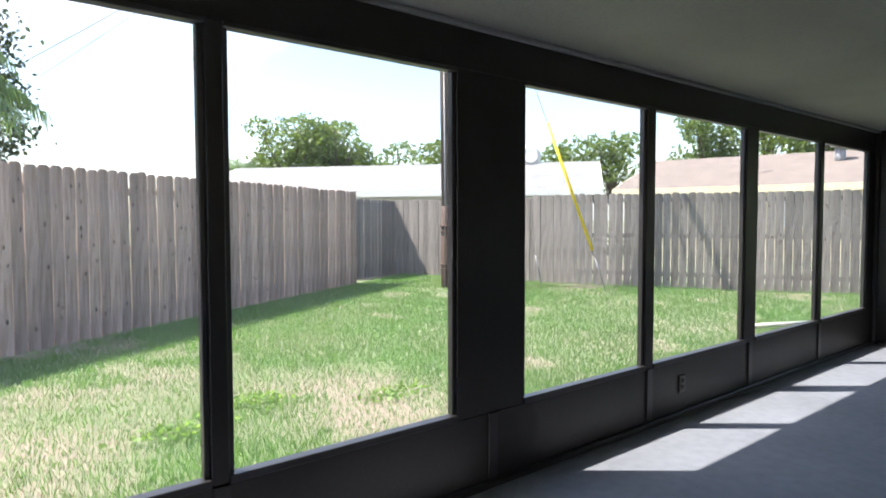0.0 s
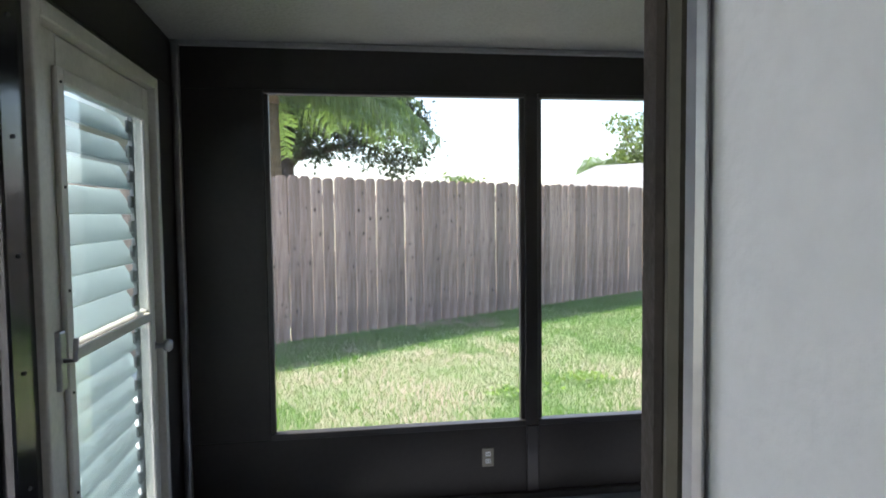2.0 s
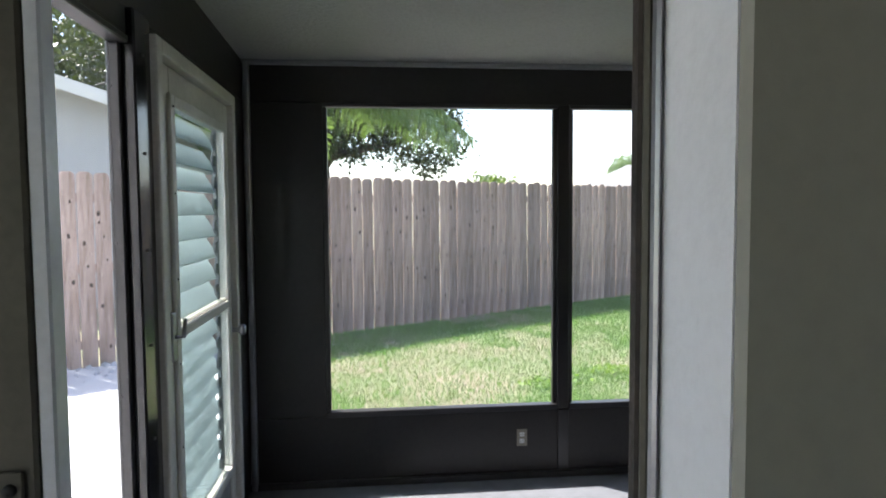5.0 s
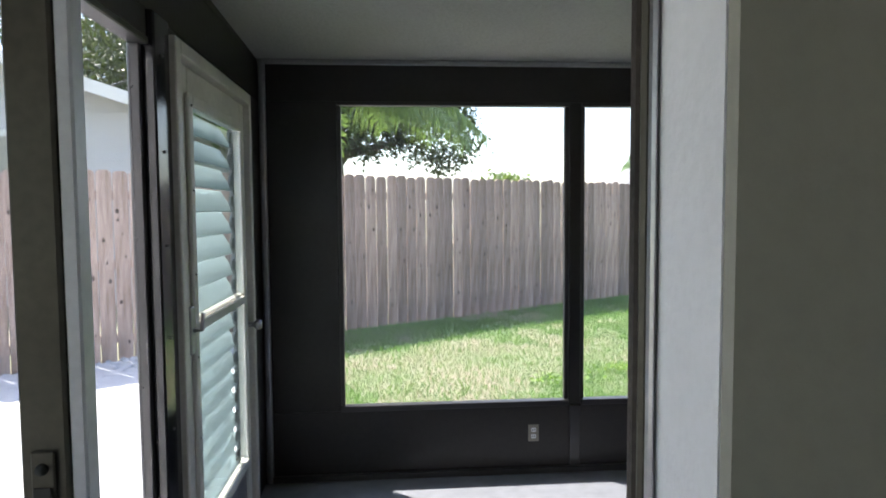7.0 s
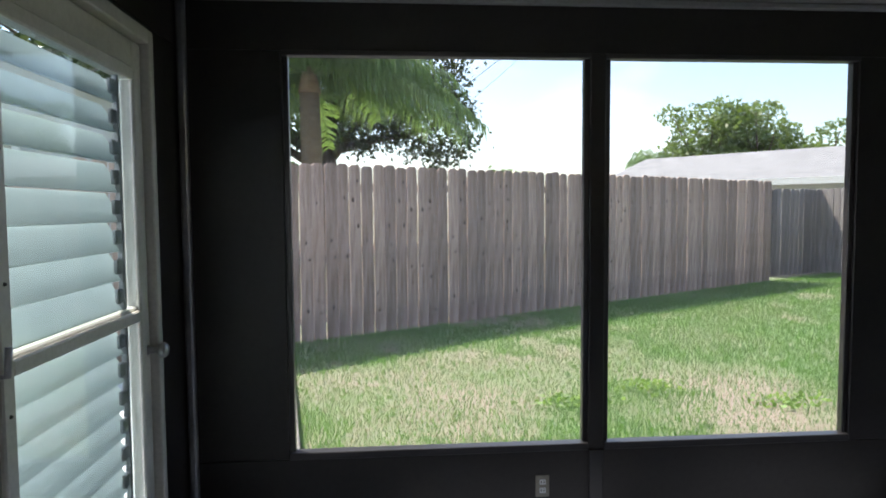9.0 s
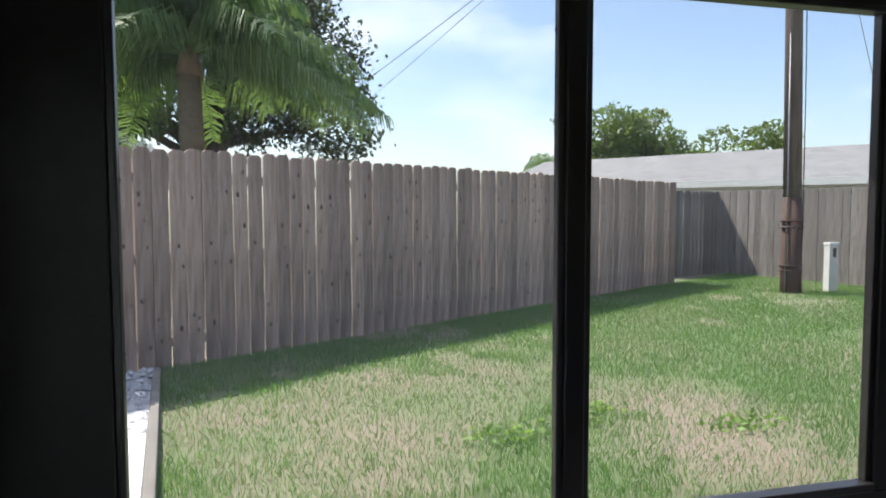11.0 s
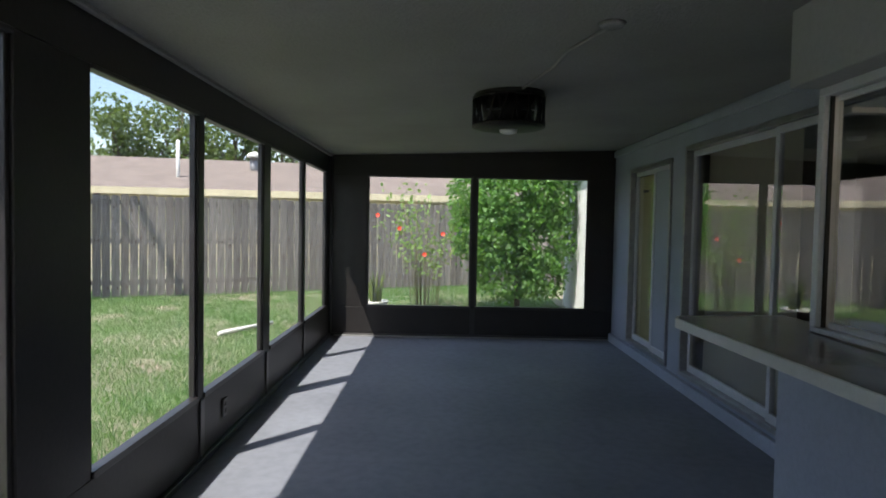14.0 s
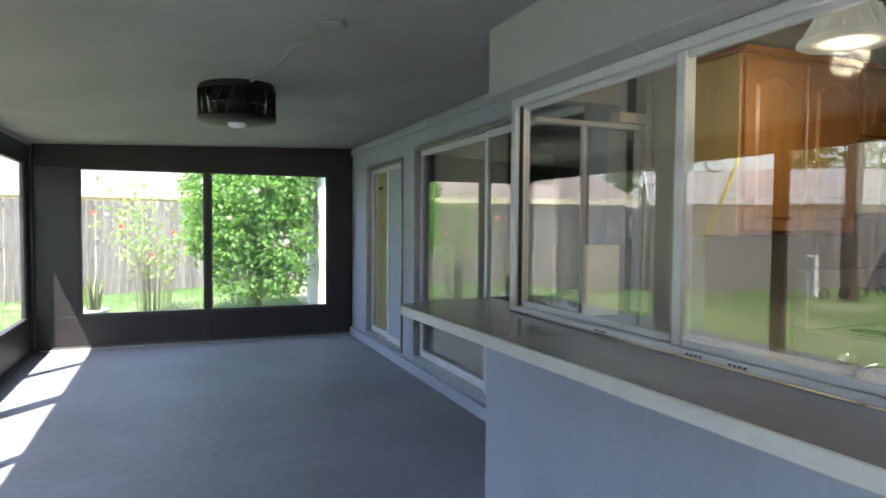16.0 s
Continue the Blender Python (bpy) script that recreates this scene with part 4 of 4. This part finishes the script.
FA = "weathered brown cedar privacy fence with dog-eared boards"
FB = "old grey pine privacy fence with mossy foot"
fence(FA, (-5.0, fence_y(-5.0)), (7.0, fence_y(7.0)), 1.83, M_FENCE, 3, gap=0.010)
fence(FB, (7.25, 11.35), (8.95, 12.1), 1.72, M_FENCE2, 4, gap=0.012)
fence(FB, (8.95, 12.1), (9.85, 8.62), 1.72, M_FENCE2, 5)
fence(FB, (9.85, 8.62), (10.1, 7.9), 1.75, M_FENCE2, 6)
fence(FB, (10.1, 7.9), (14.6, -0.8), 1.76, M_FENCE2, 8, gap=0.012)
fence(FB, (14.6, -0.8), (14.8, -6.0), 1.76, M_FENCE2, 9)

# ---- utility pole, pedestal, guys, cables ----
PX, PY = 7.95, 9.0
pg = ground_z(PX, PY)
pole = thing("utility_pole", "tall weathered wooden utility pole with banded dark foot", "utility pole", at=(PX, PY, pg))
part("shaft", tube([(0, 0, 1.5), (-0.05, 0.03, 5.0), (-0.10, 0.05, 9.6)], 0.135, 0.105, 14), M_POLE, pole)
part("foot", tube([(0.02, 0, -0.1), (0.015, 0, 0.4), (0.0, 0, 1.5)], 0.165, 0.137, 14), M_POLELOW, pole, "dark tarred pole foot")
for z in (0.34, 0.42, 1.02, 1.12):
    bm = lathe([(0.166, z), (0.172, z), (0.172, z + 0.028), (0.166, z + 0.028)], 16)
    part("band", bm, M_POLELOW, pole, "dark metal band")
part("ground_wire", tube([(-0.15, -0.06, 0.0), (-0.14, -0.06, 1.7), (-0.14, -0.03, 4.0)], 0.012, 0.012, 6), M_STEEL, pole)
part("conduit", tube([(0.13, -0.09, 0.0), (0.12, -0.08, 3.0), (0.03, -0.06, 9.0)], 0.009, 0.008, 6), M_WIRE, pole)
part("crossarm", boxes((-0.9, -0.06, 8.8, 0.8, 0.04, 8.92), bevel=0.01), M_POLE, pole)
ped = thing("utility_pedestal", "pale green telecom pedestal box on the lawn", "utility box", at=(8.62, 8.9, ground_z(8.62, 8.9)))
part("post", boxes((-0.085, -0.06, 0.0, 0.085, 0.06, 0.74), bevel=0.01, segs=2), M_POT, ped)
part("cap", boxes((-0.095, -0.07, 0.742, 0.095, 0.07, 0.79), bevel=0.012, segs=2), M_POT, ped)
part("label_plate", boxes((-0.03, -0.068, 0.56, 0.03, -0.062, 0.70)), M_BARK, ped, "small dark plate")


def guy(label, anchor, frac0, frac1, guard):
    az = ground_z(*anchor)
    top = Vector((PX - 0.08, PY + 0.03, 8.3))
    a = Vector((*anchor, az))
    g = thing("guy_wire", label, "guy wire", at=a)
    part("wire", tube([(0, 0, -0.02), top - a], 0.006, 0.006, 6), M_STEEL, g)
    part("anchor_rod", tube([(0, 0, -0.05), (top - a) * 0.07], 0.014, 0.012, 8), M_STEEL, g)
    if guard:
        part("guard_sleeve", tube([(top - a) * frac0, (top - a) * frac1], 0.028, 0.028, 10), M_YEL, g, "bright yellow plastic guard")


guy("steel guy wire with yellow plastic guard sleeve", (9.72, 6.8), 0.085, 0.36, True)
guy("thin steel guy wire anchored in the lawn", (9.5, 8.1), 0, 0, False)


def overhead(a, b, sag, r):
    a, b = Vector(a), Vector(b)
    w = thing("overhead_cable", "thin dark overhead service cable", "cable", at=a, group="overhead cables")
    pts = []
    for k in range(17):
        u = k / 16
        p = (b - a) * u
        p.z -= sag * 4 * u * (1 - u)
        pts.append(p)
    part("cable", tube(pts, r, r, 6), M_WIRE, w)


for b, z0, sag, r in (((-9.0, 13.0, 3.1), 8.6, 0.5, 0.016), ((-14.0, 19.0, 4.6), 8.8, 0.6, 0.015), ((-16.0, 30.0, 7.2), 8.0, 0.5, 0.016), ((-1.0, 40.0, 5.0), 8.4, 0.3, 0.012), ((2.0, 52.0, 6.5), 8.8, 0.3, 0.010), ((30.0, -8.0, 7.5), 8.6, 0.7, 0.011)):
    overhead((PX - 0.09, PY + 0.04, z0), b, sag, r)

pipe = thing("pvc_pipe", "white plastic pipe lying on the lawn", "pipe", at=(8.3, 3.3, ground_z(8.3, 3.3) + 0.05))
part("tube", tube([(-0.45, 0.25, 0), (0.45, -0.15, 0)], 0.028, 0.028, 10), M_POT, pipe)


# ---- neighbouring houses ----
def gable_house(label, x, y, yaw, length, depth, eave, ridge, wall_mat, roof_mat, fascia_mat, windows, over=0.5, z=0.0):
    h = thing("house", label, "house", at=(x, y, z))
    h.rotation_euler.z = radians(yaw)
    L, D = length / 2, depth / 2
    bm = bmesh.new()
    pr = [(-D, 0), (D, 0), (D, eave), (0, ridge - 0.12), (-D, eave)]
    lo = [bm.verts.new((-L, yy, zz)) for yy, zz in pr]
    hi = [bm.verts.new((L, yy, zz)) for yy, zz in pr]
    bm.faces.new(lo[::-1]), bm.faces.new(hi)
    for i in range(5):
        bm.faces.new((lo[i], lo[(i + 1) % 5], hi[(i + 1) % 5], hi[i]))
    bmesh.ops.recalc_face_normals(bm, faces=bm.faces[:])
    part("wall", bm, wall_mat, h)
    drop = (ridge - eave) / D * over
    for s in (-1, 1):
        bm = bmesh.new()
        q = [(s * (D + over), eave - drop), (0, ridge), (0, ridge + 0.14), (s * (D + over), eave - drop + 0.12)]
        lo = [bm.verts.new((-L - over, yy, zz)) for yy, zz in q]
        hi = [bm.verts.new((L + over, yy, zz)) for yy, zz in q]
        bm.faces.new(lo), bm.faces.new(hi[::-1])
        for i in range(4):
            bm.faces.new((lo[i], hi[i], hi[(i + 1) % 4], lo[(i + 1) % 4]))
        bmesh.ops.recalc_face_normals(bm, faces=bm.faces[:])
        part("roof", bm, roof_mat, h)
        part("fascia", boxes((-L - over, s * (D + over), eave - drop - 0.08, L + over, s * (D + over + 0.03), eave - drop + 0.13)), fascia_mat, h)
    for s in (-1, 1):
        for t in (-1, 1):
            bm = bmesh.new()
            q = [(t * (D + over), eave - drop - 0.06), (0, ridge - 0.06), (0, ridge + 0.145), (t * (D + over), eave - drop + 0.125)]
            xa, xb = s * (L + over + 0.002), s * (L + over + 0.035)
            lo = [bm.verts.new((xa, yy, zz)) for yy, zz in q]
            hi = [bm.verts.new((xb, yy, zz)) for yy, zz in q]
            bm.faces.new(lo), bm.faces.new(hi[::-1])
            for i in range(4):
                bm.faces.new((lo[i], hi[i], hi[(i + 1) % 4], lo[(i + 1) % 4]))
            bmesh.ops.recalc_face_normals(bm, faces=bm.faces[:])
            part("rake_board", bm, fascia_mat, h)
    for wx, wz, ww, wh in windows:
        win = part("window", boxes((wx - ww / 2 - 0.06, -D - 0.05, wz - wh / 2 - 0.06, wx + ww / 2 + 0.06, -D - 0.002, wz + wh / 2 + 0.06), bevel=0.01), M_APPL, h, "white framed window")
        part("pane", boxes((wx - ww / 2, -D - 0.058, wz - wh / 2, wx + ww / 2, -D - 0.052, wz + wh / 2)), M_INT, win)
    return h


gable_house("low neighbour house with pale shingle roof and white eaves", 16.9, 22.2, -52, 15, 8, 2.35, 3.5, M_SIDING, M_ROOFG, M_APPL, [(-4, 1.5, 1.4, 1.1), (3, 1.5, 1.4, 1.1)])
gable_house("low neighbour house with brown shingle roof and cream fascia", 25.6, 5.6, -77, 17, 8, 2.35, 3.5, M_CREAMFAS, M_ROOFB, M_CREAMFAS, [(-3, 1.6, 1.4, 1.0), (4, 1.6, 1.4, 1.0)])
hC = gable_house("white sided neighbour house with gable behind the fence", -8.5, 13.9, 90, 10.0, 10.0, 3.0, 4.67, M_SIDING, M_ROOFG, M_APPL, [])
for k, z in enumerate(np.arange(0.3, 4.4, 0.24)):
    half = 4.99 if z < 3.0 else max(0.2, (4.60 - z) * 3.0)
    part("siding_lap", boxes((-5.014, -half, z, -5.001, half, z + 0.02)), M_SIDING, hC)
gw = part("window", boxes((-5.06, -3.72, 1.3, -5.016, -2.2, 2.68), bevel=0.01), M_APPL, hC, "white framed window with beige blind")
part("pane", boxes((-5.068, -3.62, 1.4, -5.062, -2.3, 2.58)), M_INT, gw)
# roof vents and a dish
vent = thing("roof_vent", "white cylindrical metal roof vent on brown roof", "roof vent", at=(23.6, 7.75, 3.1))
part("pipe", tube([(0, 0, -0.2), (0, 0, 0.55)], 0.16, 0.16, 14), M_STEEL, vent)
part("cap", lathe([(0.0, 0.78), (0.22, 0.70), (0.30, 0.55), (0.0, 0.55)], 18), M_POT, vent)
stk = thing("vent_stack", "thin pale plumbing stack on brown roof", "vent pipe", at=(21.6, 9.7, 2.5))
part("pipe", tube([(0, 0, -0.3), (0, 0, 1.5)], 0.06, 0.06, 10), M_POT, stk)
dish = thing("satellite_dish", "white satellite dish on a roof ridge", "satellite dish", at=(20.0, 18.0, 3.35))
bm = lathe([(0.0, 0.0), (0.25, 0.03), (0.45, 0.11), (0.46, 0.115), (0.25, 0.045), (0.0, 0.015)], 24)
bmesh.ops.transform(bm, matrix=pose(0, 0, 0.55, 65, 0, -30), verts=bm.verts[:])
part("reflector", bm, M_POT, dish)
part("mast", tube([(0, 0, -0.4), (0, 0.05, 0.5)], 0.035, 0.035, 8), M_STEEL, dish)
part("feed_arm", tube([(0, 0.0, 0.4), (-0.25, -0.4, 0.6)], 0.02, 0.015, 6), M_STEEL, dish)


# ---- trees and shrubs ----
def lobed_points(lobes, per_area, shell=0.55):
    out = []
    for cx, cy, cz, rx, ry, rz in lobes:
        n = int(per_area * (rx * ry + ry * rz + rx * rz))
        d = rng.normal(size=(n, 3))
        d /= np.linalg.norm(d, axis=1)[:, None]
        rad = shell + (1 - shell) * rng.random(n) ** 0.6
        keep = np.array([noise.noise(Vector((p[0] * 2.3 + cx, p[1] * 2.3 + cy, p[2] * 2.3 + cz))) for p in d]) > -0.22
        p = d * rad[:, None] * np.array([rx, ry, rz]) * (1 + 0.12 * rng.normal(size=(n, 1))) + np.array([cx, cy, cz])
        out.append(p[keep])
    return np.concatenate(out)


def tree(label, at, height, lobes, leaf, per_area, leaf_mat_, trunk_r, category="tree", name="tree"):
    t = thing(name, label, category, at=at)
    bm = tube([(0, 0, -0.15), (0.08 * height * 0.2, 0.05, height * 0.3), (0, 0.1, height * 0.62)], trunk_r, trunk_r * 0.55, 10)
    part("trunk", bm, M_BARK, t)
    for lx, ly, lz, rx, ry, rz in lobes:
        st = Vector((0, 0.06, height * rng.uniform(0.28, 0.5)))
        en = Vector((lx, ly, lz))
        md = (st + en) / 2 + Vector((rng.uniform(-0.2, 0.2), rng.uniform(-0.2, 0.2), rng.uniform(-0.1, 0.25))) * height * 0.1
        part("limb", tube([st, md, en], trunk_r * 0.45, trunk_r * 0.10, 7), M_BARK, t)
    part("crown", cloud_of_leaves("crown", lobed_points(lobes, per_area), leaf, rng), leaf_mat_, t)
    return t


def ring_lobes(h, w, n, seed, flat=0.7):
    r = random.Random(seed)
    out = []
    for k in range(n):
        a = 2 * math.pi * k / n + r.uniform(-0.4, 0.4)
        rad = w * r.uniform(0.25, 0.62)
        s = w * r.uniform(0.30, 0.48)
        out.append((rad * math.cos(a), rad * math.sin(a), h * r.uniform(0.42, 0.86), s, s, s * flat))
    return out


tree("broad dark live oak behind the fence", (-1.5, 16.5, 0), 6.9,
     [(-3.0, 0, 4.6, 2.0, 2.0, 1.4), (0.3, 0.2, 5.0, 1.7, 1.7, 1.3), (2.2, -0.2, 4.9, 1.5, 1.5, 1.5), (2.9, 0.2, 3.5, 1.2, 1.3, 1.1), (1.0, 0, 3.7, 1.4, 1.4, 0.9), (-1.2, 0.3, 5.7, 1.6, 1.6, 1.1), (1.6, 0.4, 6.3, 1.5, 1.4, 1.0), (-4.5, 0, 5.5, 1.8, 1.8, 1.5), (-0.6, -0.3, 3.7, 1.2, 1.2, 0.8), (-2.0, -0.2, 3.6, 1.3, 1.2, 0.8), (0.9, -0.5, 4.3, 1.2, 1.0, 0.9)], 0.065, 800, M_OAK, 0.32)
tree("tall dark oak near the neighbour house", (-10, 25.0, 0), 12.0, ring_lobes(12.0, 6.5, 10, 2, 0.8), 0.15, 110, M_OAK, 0.4)
tree("small rounded green tree far behind the fence", (5.5, 30.0, 0), 3.6, ring_lobes(3.6, 2.2, 6, 3), 0.13, 160, M_FAR, 0.15)
for k, (x, y, hh, w) in enumerate([(15.2, 34.4, 5.0, 1.7), (17.0, 33.2, 8.8, 3.0), (19.2, 32.0, 8.6, 2.8), (21.9, 30.2, 7.4, 2.6), (24.2, 28.6, 7.0, 2.2), (27.0, 26.0, 4.6, 1.8)]):
    hh *= 0.87
    tree("bushy green tree beyond the pale-roofed house", (x, y, 0), hh, ring_lobes(hh, w, 14, 20 + k, 0.6), 0.12, 130, M_FAR, 0.22)
for k, (x, y, hh, w) in enumerate([(28.6, 23.1, 6.0, 2.0), (30.2, 21.2, 6.6, 2.0), (32.6, 17.2, 9.0, 2.3), (33.8, 14.6, 9.8, 2.3), (34.8, 12.0, 9.0, 2.3), (35.4, 9.6, 8.4, 2.2), (36, 6.5, 7.4, 2.3), (37, 3.0, 7.4, 2.3), (37, -2, 7.0, 2.5)]):
    tree("tall slender green tree beyond the brown-roofed house", (x, y, 0), hh, ring_lobes(hh, w, 15, 40 + k, 0.9), 0.12, 120, M_FAR, 0.14)


def palm(label, at, trunk_h, frond, count, seed, leaflets=34, scale=1.0):
    r = random.Random(seed)
    p = thing("palm_tree", label, "palm tree", at=at)
    part("trunk", tube([(0, 0, -0.1), (0.03, 0, trunk_h * 0.5), (0, 0, trunk_h)], 0.20 * scale, 0.17 * scale, 12), M_PALMBARK, p)
    part("crownshaft", tube([(0, 0, trunk_h), (0, 0, trunk_h + 0.45 * scale)], 0.20 * scale, 0.10 * scale, 10), M_PALMBARK, p, "fibrous brown leaf bases")
    for k in range(count):
        az = 2 * math.pi * k / count * 2.4 + r.uniform(-0.2, 0.2)
        rise = r.uniform(0.22, 1.35)
        L = frond * r.uniform(0.8, 1.1)
        spine = []
        for q in range(13):
            u = q / 12
            out = L * (u * math.cos(rise) * 0.9 + 0.12 * u)
            up = L * (u * math.sin(rise) - (0.72 - 0.15 * math.sin(rise)) * u * u)
            spine.append(Vector((out * math.cos(az), out * math.sin(az), trunk_h + 0.3 * scale + up)))
        v, f = [], []
        side = Vector((-math.sin(az), math.cos(az), 0))
        for q in range(leaflets):
            u = 0.12 + 0.88 * q / (leaflets - 1)
            i = min(11, int(u * 12))
            b = spine[i].lerp(spine[i + 1], u * 12 - i)
            along = (spine[i + 1] - spine[i]).normalized()
            ll = 0.62 * scale * (0.35 + math.sin(math.pi * min(0.95, u * 0.9 + 0.08)))
            for s in (-1, 1):
                dirn = (side * s * 0.75 + along * 0.5 + Vector((0, 0, r.uniform(-0.25, 0.25)))).normalized()
                mid = b + dirn * ll * 0.5
                tip = b + dirn * ll * 0.8 + Vector((0, 0, -ll * r.uniform(0.45, 0.8)))
                wv = along * 0.018 * scale
                o = len(v)
                v += [b - wv, b + wv, mid + wv, mid - wv, tip]
                f += [(o, o + 1, o + 2, o + 3), (o + 3, o + 2, o + 4)]
        bm = tube(spine, 0.022 * scale, 0.006 * scale, 5)
        me0 = mesh_of("frond", bm)
        allv = [tuple(x.co) for x in me0.vertices] + [tuple(x) for x in v]
        allf = [tuple(x.vertices) for x in me0.polygons] + [tuple(i + len(me0.vertices) for i in x) for x in f]
        me = bpy.data.meshes.new("frond")
        me.from_pydata(allv, [], allf)
        part("frond", me, M_PALM, p)
    return p


palm("queen palm with drooping feathery fronds behind the fence", (-1.15, 11.0, 0), 3.4, 2.95, 46, 5, 52)
palm("small distant palm above a pale roof", (14.3, 34.0, 0), 3.6, 1.7, 16, 6, 22, 0.9)
palm("low feathery palm just behind the fence", (-2.4, 14.2, 0), 1.7, 1.5, 14, 8, 26, 0.7)

# planting outside the end wall
gz = ground_z(10.4, 0)
tree("dense glossy green shrub outside the end wall", (10.35, -0.35, gz), 2.5,
     [(-0.1, 0.1, 1.9, 0.62, 0.75, 0.65), (0, -0.25, 1.2, 0.60, 0.62, 0.65), (0.0, 0.35, 1.25, 0.58, 0.55, 0.62), (0, -0.1, 2.35, 0.6, 0.75, 0.45), (-0.05, -0.35, 0.62, 0.45, 0.42, 0.40), (0.1, 0.7, 1.9, 0.5, 0.45, 0.55), (0.1, 0.75, 1.3, 0.45, 0.4, 0.5), (0.0, -0.45, 1.8, 0.5, 0.45, 0.6), (0.05, 0.15, 0.6, 0.5, 0.6, 0.42)], 0.038, 3600, M_SHRUB, 0.05, "shrub", "shrub")


def hibiscus():
    h = thing("hibiscus_bush", "sparse hibiscus bush with a few red flowers", "bush", at=(10.5, 1.15, ground_z(10.5, 1.15)))
    pts = []
    for k in range(24):
        a, s = rng.uniform(0, 6.28), rng.uniform(0.2, 0.95)
        tip = Vector((s * math.cos(a) * 0.7, s * math.sin(a) * 1.1, rng.uniform(0.9, 2.05)))
        mid = Vector((tip.x * 0.35, tip.y * 0.35, tip.z * 0.5))
        part("stem", tube([(tip.x * 0.25, tip.y * 0.25, -0.05), mid, tip], 0.007, 0.003, 5), M_STEM, h)
        for u in np.linspace(0.35, 1.0, 26):
            q = mid.lerp(tip, (u - 0.35) / 0.65)
            pts.append((q.x + rng.normal() * 0.07, q.y + rng.normal() * 0.07, q.z + rng.normal() * 0.06))
    part("foliage", cloud_of_leaves("foliage", pts, 0.037, rng, 0.6, 0.3), M_HIB, h)
    for fx, fy, fz in ((-0.35, 0.40, 1.30), (-0.2, -0.28, 1.22), (-0.25, 0.75, 1.5), (-0.4, 0.0, 0.9)):
        bm = bmesh.new()
        for k in range(5):
            m = pose(fx, fy, fz, 0, -70, 0) @ pose(0, 0, 0, 0, 0, 72 * k) @ pose(0.02, 0, 0, 0, -25, 0)
            bmesh.ops.create_circle(bm, cap_ends=True, segments=7, radius=0.020, matrix=m)
        part("flower", bm, M_RED, h, "red hibiscus flower")


hibiscus()
pot = thing("plant_pot", "round white pot holding a snake plant", "plant pot", at=(9.65, 1.86, ground_z(9.65, 1.86)))
part("bowl", lathe([(0.0, 0.0), (0.13, 0.0), (0.14, 0.03), (0.16, 0.12), (0.19, 0.22), (0.20, 0.25), (0.18, 0.25), (0.16, 0.20), (0.0, 0.20)], 24), M_POT, pot)
part("stand", boxes((-0.14, -0.14, -0.06, 0.14, 0.14, -0.001), bevel=0.01), M_CONC, pot)
snake = thing("snake_plant", "upright snake plant with yellow-edged leaves in pot", "plant", at=(9.65, 1.86, ground_z(9.65, 1.86) + 0.20))
for k in range(16):
    a, s, L = rng.uniform(0, 6.28), rng.uniform(0.02, 0.12), rng.uniform(0.28, 0.5)
    lean = rng.uniform(0.05, 0.35)
    bm = bmesh.new()
    rows = []
    for q in range(6):
        u = q / 5
        w = 0.026 * (1 - u ** 2.5) + 0.002
        c = Vector((s * math.cos(a) + lean * L * u * u * math.cos(a), s * math.sin(a) + lean * L * u * u * math.sin(a), L * u))
        t = Vector((-math.sin(a + 0.6), math.cos(a + 0.6), 0)) * w
        n = Vector((math.cos(a), math.sin(a), 0)) * 0.006
        rows.append([bm.verts.new(c - t), bm.verts.new(c + n), bm.verts.new(c + t), bm.verts.new(c - n)])
    for r0, r1 in zip(rows, rows[1:]):
        for q in range(4):
            bm.faces.new((r0[q], r0[(q + 1) % 4], r1[(q + 1) % 4], r1[q])).smooth = True
    part("leaf", bm, M_SNAKE, snake)
